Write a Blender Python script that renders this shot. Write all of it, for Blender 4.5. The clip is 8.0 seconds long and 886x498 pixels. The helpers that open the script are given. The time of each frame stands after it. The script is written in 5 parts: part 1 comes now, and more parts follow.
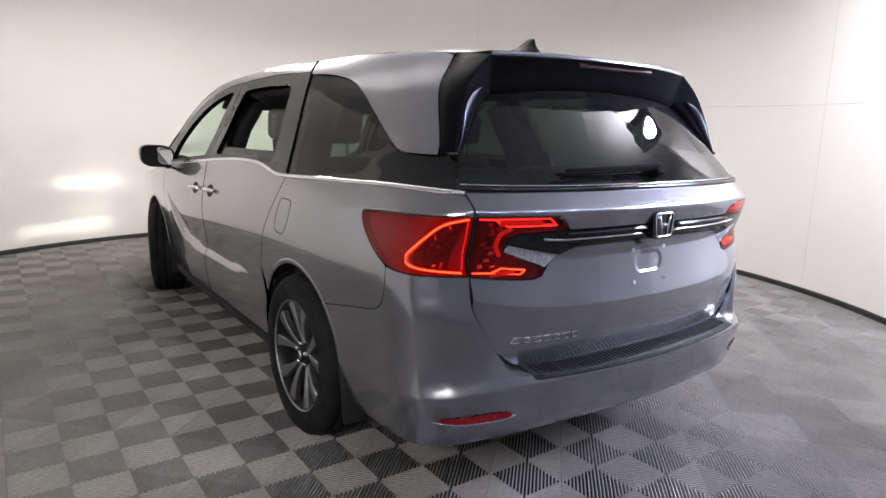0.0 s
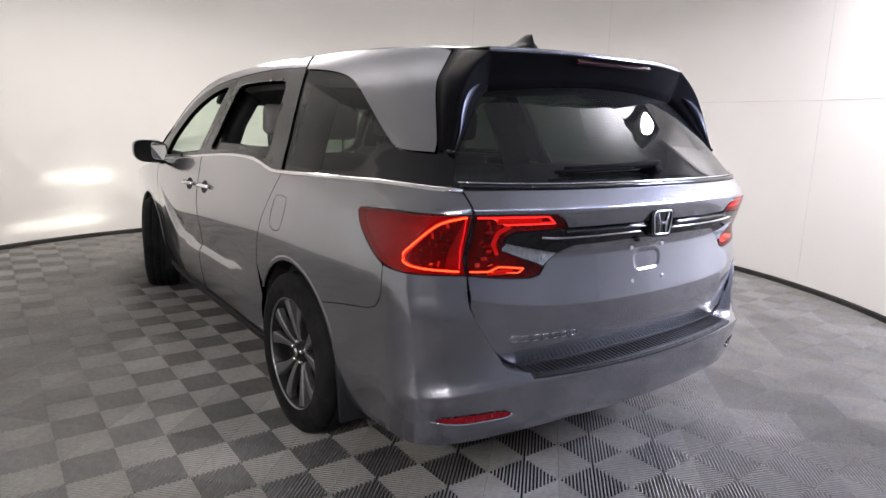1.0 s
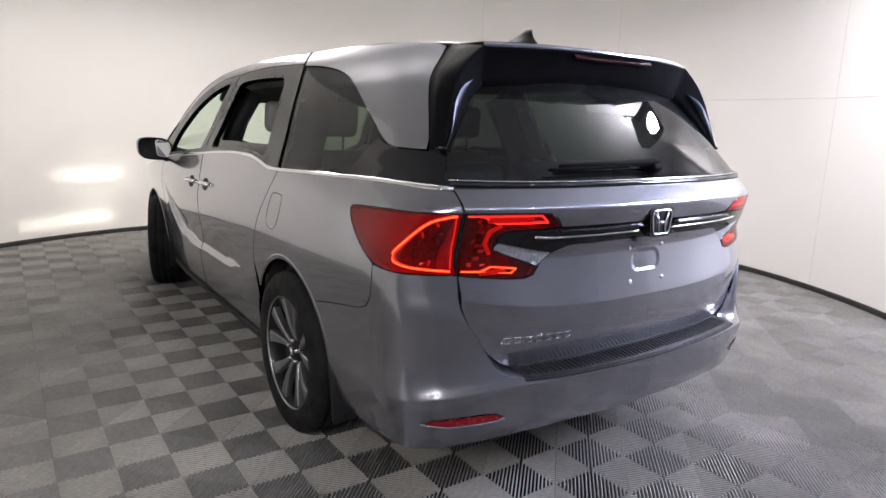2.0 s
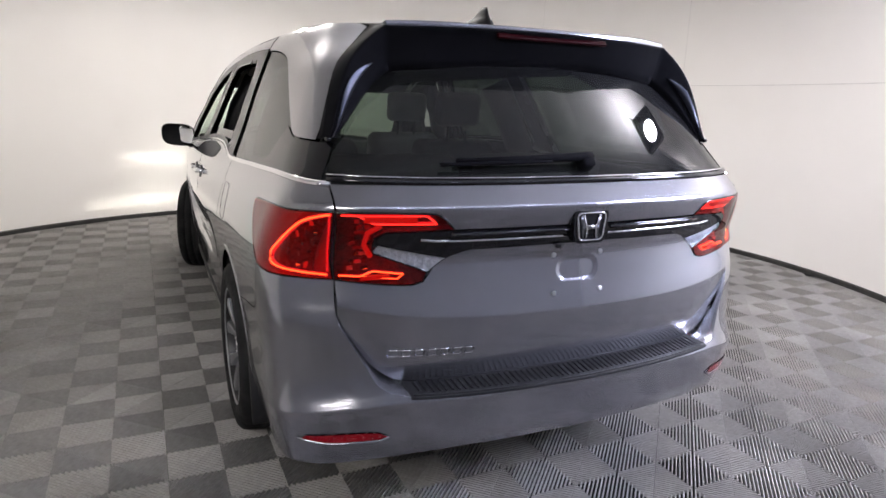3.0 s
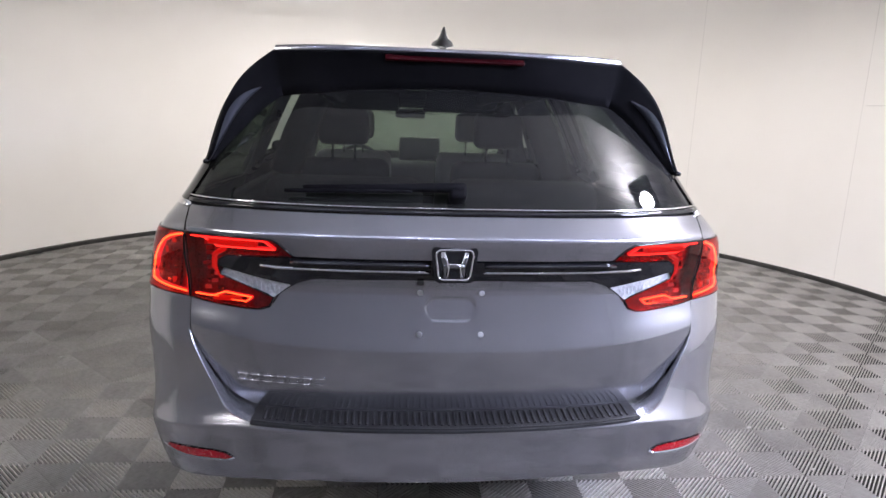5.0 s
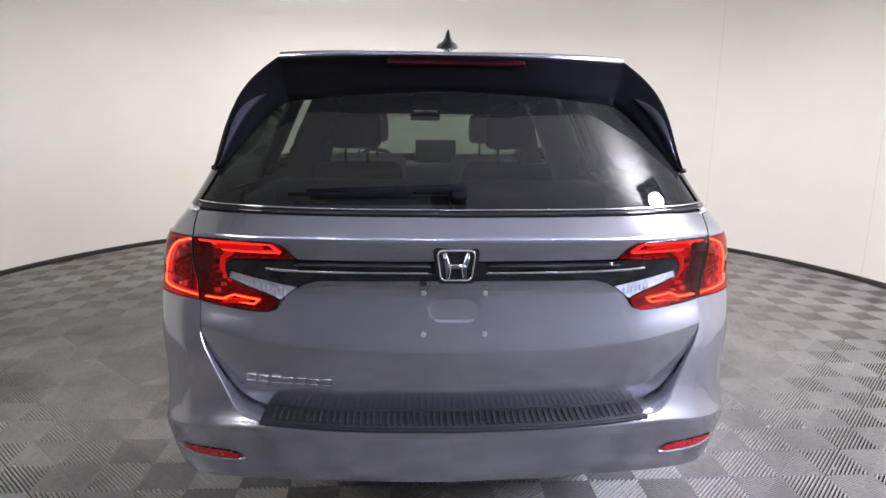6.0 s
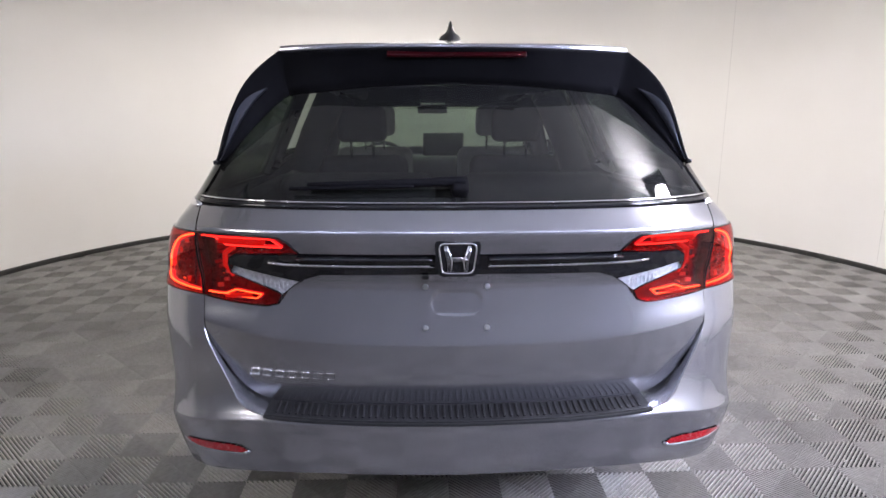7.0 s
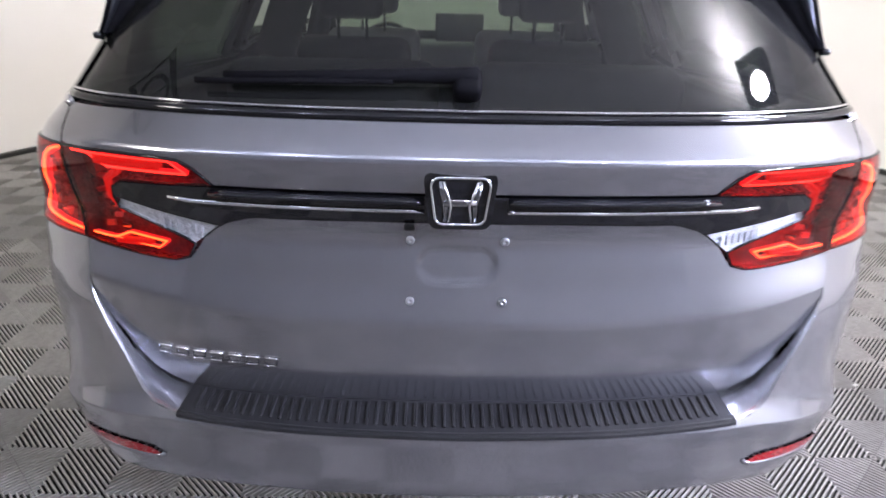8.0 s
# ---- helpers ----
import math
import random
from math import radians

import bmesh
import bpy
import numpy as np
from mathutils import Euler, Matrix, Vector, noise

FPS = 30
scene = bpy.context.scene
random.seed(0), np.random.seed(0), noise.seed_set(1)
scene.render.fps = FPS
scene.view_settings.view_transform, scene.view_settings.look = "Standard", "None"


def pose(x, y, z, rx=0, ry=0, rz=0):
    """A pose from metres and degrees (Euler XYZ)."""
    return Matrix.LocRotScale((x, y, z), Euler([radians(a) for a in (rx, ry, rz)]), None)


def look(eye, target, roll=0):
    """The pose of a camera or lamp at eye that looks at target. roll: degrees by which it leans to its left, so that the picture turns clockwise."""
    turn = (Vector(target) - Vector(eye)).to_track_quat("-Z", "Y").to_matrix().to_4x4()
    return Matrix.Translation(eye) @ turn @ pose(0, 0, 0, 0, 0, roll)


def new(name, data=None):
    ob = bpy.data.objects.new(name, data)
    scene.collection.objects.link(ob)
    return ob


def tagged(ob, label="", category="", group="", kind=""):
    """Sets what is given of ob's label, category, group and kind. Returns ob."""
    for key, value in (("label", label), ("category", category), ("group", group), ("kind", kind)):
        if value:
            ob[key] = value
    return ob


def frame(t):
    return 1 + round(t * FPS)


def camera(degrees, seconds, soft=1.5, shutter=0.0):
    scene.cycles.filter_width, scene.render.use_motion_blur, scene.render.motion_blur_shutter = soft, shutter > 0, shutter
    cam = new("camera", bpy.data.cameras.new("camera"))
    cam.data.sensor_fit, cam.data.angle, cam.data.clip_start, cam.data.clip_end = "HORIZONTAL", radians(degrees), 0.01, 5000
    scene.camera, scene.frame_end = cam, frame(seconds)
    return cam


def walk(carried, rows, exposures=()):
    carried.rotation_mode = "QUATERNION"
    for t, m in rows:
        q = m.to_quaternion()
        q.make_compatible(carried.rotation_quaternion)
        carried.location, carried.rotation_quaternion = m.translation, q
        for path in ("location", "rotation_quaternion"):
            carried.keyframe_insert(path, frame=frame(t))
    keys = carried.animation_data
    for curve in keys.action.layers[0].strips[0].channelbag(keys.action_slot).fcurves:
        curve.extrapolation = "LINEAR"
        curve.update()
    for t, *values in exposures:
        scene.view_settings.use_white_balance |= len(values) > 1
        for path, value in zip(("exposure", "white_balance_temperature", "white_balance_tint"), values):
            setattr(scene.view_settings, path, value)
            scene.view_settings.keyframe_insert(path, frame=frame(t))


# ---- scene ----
cam = camera(69.7, 8.0, shutter=0.3)
PATH = [
    (0, (-1.984, -1.455, 1.397), (-0.841, 0.142, 1.019), 1.5),
    (0.5, (-1.985, -1.44, 1.402), (-0.834, 0.149, 1.014), 1.6),
    (1, (-1.979, -1.434, 1.406), (-0.825, 0.151, 1.011), 1.6),
    (2.3, (-1.795, -1.452, 1.401), (-0.72, 0.185, 0.994), 1.7),
    (2.5, (-1.616, -1.52, 1.412), (-0.615, 0.161, 0.999), 1.1),
    (3, (-1.222, -1.59, 1.424), (-0.388, 0.171, 0.974), 1.7),
    (3.5, (-0.827, -1.692, 1.434), (-0.227, 0.165, 0.998), 2.0),
    (4, (-0.515, -1.7, 1.441), (-0.16, 0.219, 1.005), 2.1),
    (4.5, (-0.312, -1.723, 1.47), (-0.058, 0.215, 1.044), 2.3),
    (6, (-0.14, -1.767, 1.478), (-0.023, 0.186, 1.063), 0.7),
    (6.5, (-0.12, -1.769, 1.478), (-0.024, 0.184, 1.058), 0.1),
    (7, (-0.11, -1.761, 1.476), (-0.031, 0.19, 1.04), 0.0),
    (7.5, (-0.075, -1.554, 1.437), (0.001, 0.373, 0.907), 0.6),
    (8, (-0.046, -1.114, 1.406), (-0.015, 0.74, 0.655), 1.4),
]
walk(cam, [(t, look(eye, target, roll)) for t, eye, target, roll in PATH], [(0, -0.12), (2.5, -0.08), (3.5, -0.05), (4.5, 0.14), (7, 0.15), (7.5, 0.22), (8, 0.45)])

# ---- light: a studio drum with ceiling lamps and added fill lamps, dim hall behind its opening ----
ROOM_X, ROOM_Y, ROOM_R, ROOM_H = 0.1, 2.7, 4.12, 3.4
world = bpy.data.worlds.new("hall")
scene.world = world
world.use_nodes = True
world.node_tree.nodes["Background"].inputs[0].default_value = (0.75, 0.8, 0.9, 1)
world.node_tree.nodes["Background"].inputs[1].default_value = 0.02

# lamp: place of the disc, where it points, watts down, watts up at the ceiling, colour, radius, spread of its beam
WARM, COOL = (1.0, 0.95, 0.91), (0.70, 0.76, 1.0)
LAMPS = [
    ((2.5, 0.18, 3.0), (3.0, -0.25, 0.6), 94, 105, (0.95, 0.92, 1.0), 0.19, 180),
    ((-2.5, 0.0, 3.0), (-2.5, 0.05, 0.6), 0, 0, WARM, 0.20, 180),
    # next three: unseen fill lamps, added to brighten the drum's wall and ceiling
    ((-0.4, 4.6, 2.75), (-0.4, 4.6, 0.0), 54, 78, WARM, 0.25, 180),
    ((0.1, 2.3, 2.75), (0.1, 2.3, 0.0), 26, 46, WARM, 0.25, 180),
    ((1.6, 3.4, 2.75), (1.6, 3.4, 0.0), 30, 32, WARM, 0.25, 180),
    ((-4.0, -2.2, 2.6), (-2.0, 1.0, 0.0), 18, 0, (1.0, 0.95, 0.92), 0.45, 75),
    # added fill: lights the side wall that the car's paint mirrors
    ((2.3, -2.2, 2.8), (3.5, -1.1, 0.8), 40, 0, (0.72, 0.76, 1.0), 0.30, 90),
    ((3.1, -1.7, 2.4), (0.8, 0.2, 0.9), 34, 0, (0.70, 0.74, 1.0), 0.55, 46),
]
# row of small lamps; their upward watts are added to brighten the ceiling
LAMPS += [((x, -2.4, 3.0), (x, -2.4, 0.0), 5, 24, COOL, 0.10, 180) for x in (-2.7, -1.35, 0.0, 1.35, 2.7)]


# ---- materials ----
def material(name, base=(0.5, 0.5, 0.5), rough=0.5, metal=0.0, coat=0.0, coat_rough=0.03, spec=0.5):
    m = bpy.data.materials.new(name)
    m.use_nodes = True
    b = m.node_tree.nodes["Principled BSDF"]
    b.inputs["Base Color"].default_value = (*base, 1)
    b.inputs["Roughness"].default_value = rough
    b.inputs["Metallic"].default_value = metal
    b.inputs["Coat Weight"].default_value = coat
    b.inputs["Coat Roughness"].default_value = coat_rough
    b.inputs["Specular IOR Level"].default_value = spec
    return m, m.node_tree, b


def noise_ramp(tree, scale, stops, detail=4.0, source="Object", stretch=(1, 1, 1)):
    """A noise over the thing's own space, coloured by a ramp. Returns ramp and noise."""
    at = tree.nodes.new("ShaderNodeTexCoord")
    move = tree.nodes.new("ShaderNodeMapping")
    move.inputs["Scale"].default_value = stretch
    n = tree.nodes.new("ShaderNodeTexNoise")
    n.inputs["Scale"].default_value, n.inputs["Detail"].default_value = scale, detail
    ramp = tree.nodes.new("ShaderNodeValToRGB")
    for i, (p, c) in enumerate(stops):
        e = ramp.color_ramp.elements[i] if i < 2 else ramp.color_ramp.elements.new(p)
        e.position, e.color = p, (*c, 1) if len(c) == 3 else (c[0], c[0], c[0], 1)
    tree.links.new(at.outputs[source], move.inputs["Vector"])
    tree.links.new(move.outputs["Vector"], n.inputs["Vector"])
    tree.links.new(n.outputs["Fac"], ramp.inputs["Fac"])
    return ramp, n


def mottled(name, dark, light, scale, rough=(0.4, 0.6), metal=0.0, bump=0.0, bump_scale=200.0, coat=0.0, spec=0.5, lo=0.3, hi=0.7):
    """Colour and gloss that vary over the surface, with a fine relief."""
    m, tree, b = material(name, dark, rough[0], metal, coat, 0.03, spec)
    ramp, n = noise_ramp(tree, scale, [(lo, dark), (hi, light)])
    tree.links.new(ramp.outputs["Color"], b.inputs["Base Color"])
    r2, n2 = noise_ramp(tree, scale * 3.1, [(0.3, (rough[0],)), (0.7, (rough[1],))])
    tree.links.new(r2.outputs["Color"], b.inputs["Roughness"])
    if bump:
        _, fine = noise_ramp(tree, bump_scale, [(0, (0,)), (1, (1,))], detail=2.0)
        bp = tree.nodes.new("ShaderNodeBump")
        bp.inputs["Strength"].default_value, bp.inputs["Distance"].default_value = bump, 0.001
        tree.links.new(fine.outputs["Fac"], bp.inputs["Height"])
        tree.links.new(bp.outputs["Normal"], b.inputs["Normal"])
    return m


def pane(name, tint, gloss=0.02, haze=0.0):
    """Tinted glass sheet: light passes straight through its tint, and its face mirrors by angle."""
    m = bpy.data.materials.new(name)
    m.use_nodes = True
    tree = m.node_tree
    tree.nodes.remove(tree.nodes["Principled BSDF"])
    out = tree.nodes["Material Output"]
    clear, shine, mix, edge, power, span = (tree.nodes.new(k) for k in ("ShaderNodeBsdfTransparent", "ShaderNodeBsdfGlossy", "ShaderNodeMixShader", "ShaderNodeLayerWeight", "ShaderNodeMath", "ShaderNodeMapRange"))
    clear.inputs["Color"].default_value = (*tint, 1)
    shine.inputs["Roughness"].default_value = gloss
    edge.inputs["Blend"].default_value = 0.5
    power.operation = "POWER"
    power.inputs[1].default_value = 5.0
    span.inputs["To Min"].default_value, span.inputs["To Max"].default_value = 0.045, 1.0
    tree.links.new(edge.outputs["Facing"], power.inputs[0])
    tree.links.new(power.outputs[0], span.inputs["Value"])
    tree.links.new(span.outputs[0], mix.inputs[0])
    # pale diffuse film mixed in to paint an even haze over the glass
    if haze:
        film, haze_mix = tree.nodes.new("ShaderNodeBsdfDiffuse"), tree.nodes.new("ShaderNodeMixShader")
        film.inputs["Color"].default_value = (0.5, 0.5, 0.52, 1)
        haze_mix.inputs[0].default_value = haze
        tree.links.new(clear.outputs[0], haze_mix.inputs[1])
        tree.links.new(film.outputs[0], haze_mix.inputs[2])
        clear = haze_mix
    tree.links.new(clear.outputs[0], mix.inputs[1])
    tree.links.new(shine.outputs[0], mix.inputs[2])
    tree.links.new(mix.outputs[0], out.inputs["Surface"])
    return m


def glowing(name, colour, strength):
    m, tree, b = material(name, (0.02, 0.02, 0.02), 0.4)
    b.inputs["Emission Color"].default_value = (*colour, 1)
    b.inputs["Emission Strength"].default_value = strength
    return m


def car_paint():
    """Silver metallic lacquer under a clear coat."""
    m, tree, b = material("silver_paint", (0.33, 0.335, 0.36), 0.30, 0.88, 1.0, 0.012)
    ramp, n = noise_ramp(tree, 3.0, [(0.3, (0.30, 0.302, 0.335)), (0.7, (0.34, 0.342, 0.375))], detail=2.0)
    tree.links.new(ramp.outputs["Color"], b.inputs["Base Color"])
    r2, _ = noise_ramp(tree, 2.5, [(0.3, (0.21,)), (0.7, (0.25,))])
    tree.links.new(r2.outputs["Color"], b.inputs["Roughness"])
    return m


PAINT = car_paint()
GLOSS_BLACK = mottled("gloss_black", (0.006, 0.006, 0.008), (0.009, 0.009, 0.011), 6.0, (0.05, 0.06))
SATIN_BLACK = mottled("satin_black", (0.006, 0.006, 0.0075), (0.010, 0.010, 0.012), 6.0, (0.6, 0.68), spec=0.03)
PILLAR = mottled("pillar_film", (0.015, 0.015, 0.017), (0.022, 0.022, 0.024), 2.0, (0.27, 0.29), coat=0.1)
TRIM = mottled("black_trim", (0.010, 0.010, 0.011), (0.017, 0.017, 0.018), 20.0, (0.5, 0.65), bump=0.3, bump_scale=700.0, spec=0.3)
PAD = mottled("step_plastic", (0.012, 0.012, 0.0135), (0.02, 0.02, 0.022), 12.0, (0.42, 0.58), bump=0.4, bump_scale=900.0, spec=0.18)
UNDER = mottled("underside", (0.008, 0.008, 0.008), (0.016, 0.016, 0.016), 5.0, (0.7, 0.9))
CHROME = mottled("chrome", (0.82, 0.83, 0.85), (0.9, 0.9, 0.92), 4.0, (0.04, 0.1), metal=1.0)
DARK_CHROME = mottled("dark_chrome", (0.25, 0.26, 0.28), (0.32, 0.33, 0.35), 4.0, (0.08, 0.14), metal=1.0)
ALLOY = mottled("machined_alloy", (0.36, 0.365, 0.38), (0.44, 0.45, 0.465), 30.0, (0.32, 0.42), metal=1.0)
WHEEL_GREY = mottled("wheel_grey", (0.008, 0.008, 0.009), (0.014, 0.014, 0.015), 12.0, (0.35, 0.45), metal=0.2)
RUBBER = mottled("tyre_rubber", (0.011, 0.011, 0.0115), (0.021, 0.021, 0.021), 9.0, (0.6, 0.8), bump=0.4, bump_scale=300.0, spec=0.12)
PRIVACY = pane("privacy_glass", (0.14, 0.168, 0.146), 0.01, 0.022)
CLEAR_GLASS = pane("clear_glass", (0.74, 0.86, 0.75), 0.01)
RED_LENS = pane("red_lens", (0.86, 0.052, 0.065), 0.03)
CLEAR_LENS = pane("clear_lens", (0.85, 0.86, 0.88), 0.02)
MIRROR, _, _ = material("mirror_glass", (0.88, 0.9, 0.9), 0.01, 1.0)
RED_REFLECTOR = mottled("red_reflector", (0.22, 0.002, 0.008), (0.33, 0.004, 0.012), 60.0, (0.2, 0.3), coat=0.4, bump=0.6, bump_scale=400.0)
LAMP_BOX = mottled("lamp_housing", (0.32, 0.03, 0.05), (0.44, 0.04, 0.065), 14.0, (0.25, 0.4))
LAMP_DARK = mottled("lamp_housing_dark", (0.07, 0.004, 0.009), (0.17, 0.010, 0.02), 45.0, (0.2, 0.35))
BRAKE_RED = mottled("brake_lens", (0.022, 0.0012, 0.003), (0.032, 0.002, 0.004), 40.0, (0.35, 0.45), spec=0.1)
LAMP_SILVER = mottled("lamp_reflector", (0.5, 0.5, 0.52), (0.82, 0.82, 0.85), 90.0, (0.2, 0.35), metal=0.15)
LED = glowing("led_core", (1.0, 0.78, 0.13), 7.0)
LED_RED = glowing("led_red", (1.0, 0.30, 0.16), 4.0)
LED_HALO = glowing("led_halo", (1.0, 0.14, 0.18), 1.1)
LED_DIM = glowing("led_dim", (1.0, 0.10, 0.05), 0.55)
# facet of the black blade: its blue-grey reflection is put into the base colour
BLADE_FACET = mottled("blade_facet", (0.055, 0.058, 0.072), (0.075, 0.078, 0.094), 5.0, (0.34, 0.40), metal=0.8)
SEAT = mottled("grey_leather", (0.02, 0.0195, 0.019), (0.032, 0.031, 0.03), 14.0, (0.45, 0.6), bump=0.3, bump_scale=250.0)
SEAT_LIGHT = mottled("light_leather", (0.34, 0.335, 0.325), (0.42, 0.415, 0.40), 14.0, (0.45, 0.6), bump=0.3, bump_scale=250.0)
SEAT_DARK = mottled("dark_leather", (0.03, 0.03, 0.032), (0.05, 0.05, 0.052), 14.0, (0.45, 0.6), bump=0.3, bump_scale=250.0)
CABIN = mottled("cabin_plastic", (0.018, 0.018, 0.02), (0.03, 0.03, 0.032), 9.0, (0.5, 0.7))
HEADLINER = mottled("headliner_cloth", (0.10, 0.098, 0.095), (0.13, 0.127, 0.12), 30.0, (0.8, 0.95))
WALL = mottled("white_wall", (0.80, 0.775, 0.735), (0.86, 0.84, 0.80), 0.55, (0.55, 0.75), bump=0.15, bump_scale=60.0)
WALL_SEAM = mottled("wall_seam", (0.60, 0.575, 0.545), (0.74, 0.715, 0.68), 5.0, (0.6, 0.8))
CEILING = mottled("ceiling_cloth", (0.66, 0.66, 0.67), (0.74, 0.74, 0.75), 0.8, (0.8, 0.95))
BASE_BLACK = mottled("black_skirting", (0.012, 0.012, 0.012), (0.03, 0.028, 0.026), 7.0, (0.4, 0.7))
SUBFLOOR = mottled("floor_slots", (0.004, 0.004, 0.004), (0.008, 0.008, 0.0078), 3.0, (0.7, 0.9))
LAMP_BLACK = mottled("lamp_metal", (0.012, 0.012, 0.013), (0.025, 0.025, 0.026), 12.0, (0.35, 0.5), metal=0.3)
PAPER = mottled("paper_scrap", (0.42, 0.41, 0.39), (0.55, 0.54, 0.52), 40.0, (0.6, 0.8))
HALL = mottled("hall_wall", (0.28, 0.28, 0.30), (0.34, 0.34, 0.36), 0.7, (0.7, 0.9))


def tile_material():
    """Worn grey plastic ribs: each tile a little lighter or darker, with dust and scuffs."""
    m, tree, b = material("floor_plastic", (0.3, 0.3, 0.29), 0.7, spec=0.1)
    ramp, _ = noise_ramp(tree, 38.0, [(0.3, (0.31, 0.298, 0.282)), (0.72, (0.39, 0.375, 0.358))], detail=6.0)
    info = tree.nodes.new("ShaderNodeObjectInfo")
    isl = tree.nodes.new("ShaderNodeMapRange")
    isl.inputs["To Min"].default_value, isl.inputs["To Max"].default_value = 0.86, 1.08
    tree.links.new(info.outputs["Random"], isl.inputs["Value"])
    geo = tree.nodes.new("ShaderNodeNewGeometry")
    big = tree.nodes.new("ShaderNodeTexNoise")
    big.inputs["Scale"].default_value, big.inputs["Detail"].default_value = 1.7, 5.0
    tree.links.new(geo.outputs["Position"], big.inputs["Vector"])
    span = tree.nodes.new("ShaderNodeMapRange")
    span.inputs["From Min"].default_value, span.inputs["From Max"].default_value = 0.3, 0.7
    span.inputs["To Min"].default_value, span.inputs["To Max"].default_value = 0.78, 1.12
    tree.links.new(big.outputs["Fac"], span.inputs["Value"])
    mul = tree.nodes.new("ShaderNodeMath")
    mul.operation = "MULTIPLY"
    tree.links.new(isl.outputs[0], mul.inputs[0])
    tree.links.new(span.outputs[0], mul.inputs[1])
    mix = tree.nodes.new("ShaderNodeVectorMath")
    mix.operation = "SCALE"
    tree.links.new(ramp.outputs["Color"], mix.inputs[0])
    tree.links.new(mul.outputs[0], mix.inputs["Scale"])
    tree.links.new(mix.outputs["Vector"], b.inputs["Base Color"])
    r2, _ = noise_ramp(tree, 14.0, [(0.3, (0.6,)), (0.7, (0.8,))])
    tree.links.new(r2.outputs["Color"], b.inputs["Roughness"])
    return m


TILE = tile_material()


# ---- helpers of this scene ----
def part(name, bm, mat, parent=None, label="", smooth=False):
    """Links a bmesh as one mesh object under a thing or a part."""
    me = bpy.data.meshes.new(name)
    bm.normal_update()
    bm.to_mesh(me)
    bm.free()
    for poly in me.polygons:
        poly.use_smooth = smooth
    me.materials.append(mat)
    ob = new(name, me)
    ob.parent = parent
    if label:
        ob["label"] = label
    return ob


def mesh_part(name, verts, faces, mat, parent=None, label="", smooth=True, loop_normals=None):
    me = bpy.data.meshes.new(name)
    me.from_pydata([tuple(v) for v in verts], [], faces)
    me.update()
    for poly in me.polygons:
        poly.use_smooth = smooth
    if loop_normals is not None:
        me.normals_split_custom_set(loop_normals)
    me.materials.append(mat)
    ob = new(name, me)
    ob.parent = parent
    if label:
        ob["label"] = label
    return ob


def thing(name, label, category, group="", at=(0, 0, 0)):
    ob = new(name)
    ob.location = at
    return tagged(ob, label, category, group)


def curve_of(xs, ys):
    """A smooth curve through points that overshoots nowhere."""
    n = len(xs)
    h = [xs[i + 1] - xs[i] for i in range(n - 1)]
    d = [(ys[i + 1] - ys[i]) / h[i] for i in range(n - 1)]
    m = [d[0]] + [0.0] * (n - 2) + [d[-1]]
    for i in range(1, n - 1):
        if d[i - 1] * d[i] > 0:
            a, b = 2 * h[i] + h[i - 1], h[i] + 2 * h[i - 1]
            m[i] = (a + b) / (a / d[i - 1] + b / d[i])

    def f(x):
        if x <= xs[0]:
            return ys[0] + (x - xs[0]) * m[0]
        if x >= xs[-1]:
            return ys[-1] + (x - xs[-1]) * m[-1]
        i = 0
        while x > xs[i + 1]:
            i += 1
        s = (x - xs[i]) / h[i]
        return ((1 + 2 * s) * (1 - s) ** 2 * ys[i] + s * (1 - s) ** 2 * h[i] * m[i]
                + s * s * (3 - 2 * s) * ys[i + 1] + s * s * (s - 1) * h[i] * m[i + 1])
    return f


def smoothed(points, closed=False, step=0.02):
    """Points along a smooth curve (Catmull-Rom) through the given ones."""
    p = [np.array(q, float) for q in points]
    n, out = len(p), []
    for i in range(n if closed else n - 1):
        a, b = p[i], p[(i + 1) % n]
        z = p[i - 1] if (i or closed) else 2 * a - b
        c = p[(i + 2) % n] if (i + 2 < n or closed) else 2 * b - a
        k = max(1, int(np.linalg.norm(b - a) / step))
        for j in range(k):
            s = j / k
            out.append(0.5 * (2 * a + (b - z) * s + (2 * z - 5 * a + 4 * b - c) * s * s + (3 * a - z - 3 * b + c) * s ** 3))
    if not closed:
        out.append(p[-1])
    return [tuple(q) for q in out]


def straight(points, step=0.02, closed=True):
    """The same outline with its long sides divided."""
    out, n = [], len(points)
    for i in range(n if closed else n - 1):
        a, b = np.array(points[i], float), np.array(points[(i + 1) % n], float)
        k = max(1, int(np.linalg.norm(b - a) / step + 0.5))
        out += [tuple(a + (b - a) * j / k) for j in range(k)]
    if not closed:
        out.append(tuple(points[-1]))
    return out


def inside(points, rings):
    """Which of the points lie in the first ring and in none of the others."""
    points = np.asarray(points, float).reshape(-1, 2)
    x, y = points[:, :1], points[:, 1:]
    keep = np.ones(len(points), bool)
    for n, ring in enumerate(rings):
        q = np.asarray(ring, float)
        p = np.roll(q, 1, 0)
        rise = np.where(q[:, 1] == p[:, 1], 1.0, q[:, 1] - p[:, 1])
        cross = ((p[:, 1] > y) != (q[:, 1] > y)) & (x < (q[:, 0] - p[:, 0]) * (y - p[:, 1]) / rise + p[:, 0])
        hit = cross.sum(1) % 2 == 1
        keep &= hit if n == 0 else ~hit
    return keep


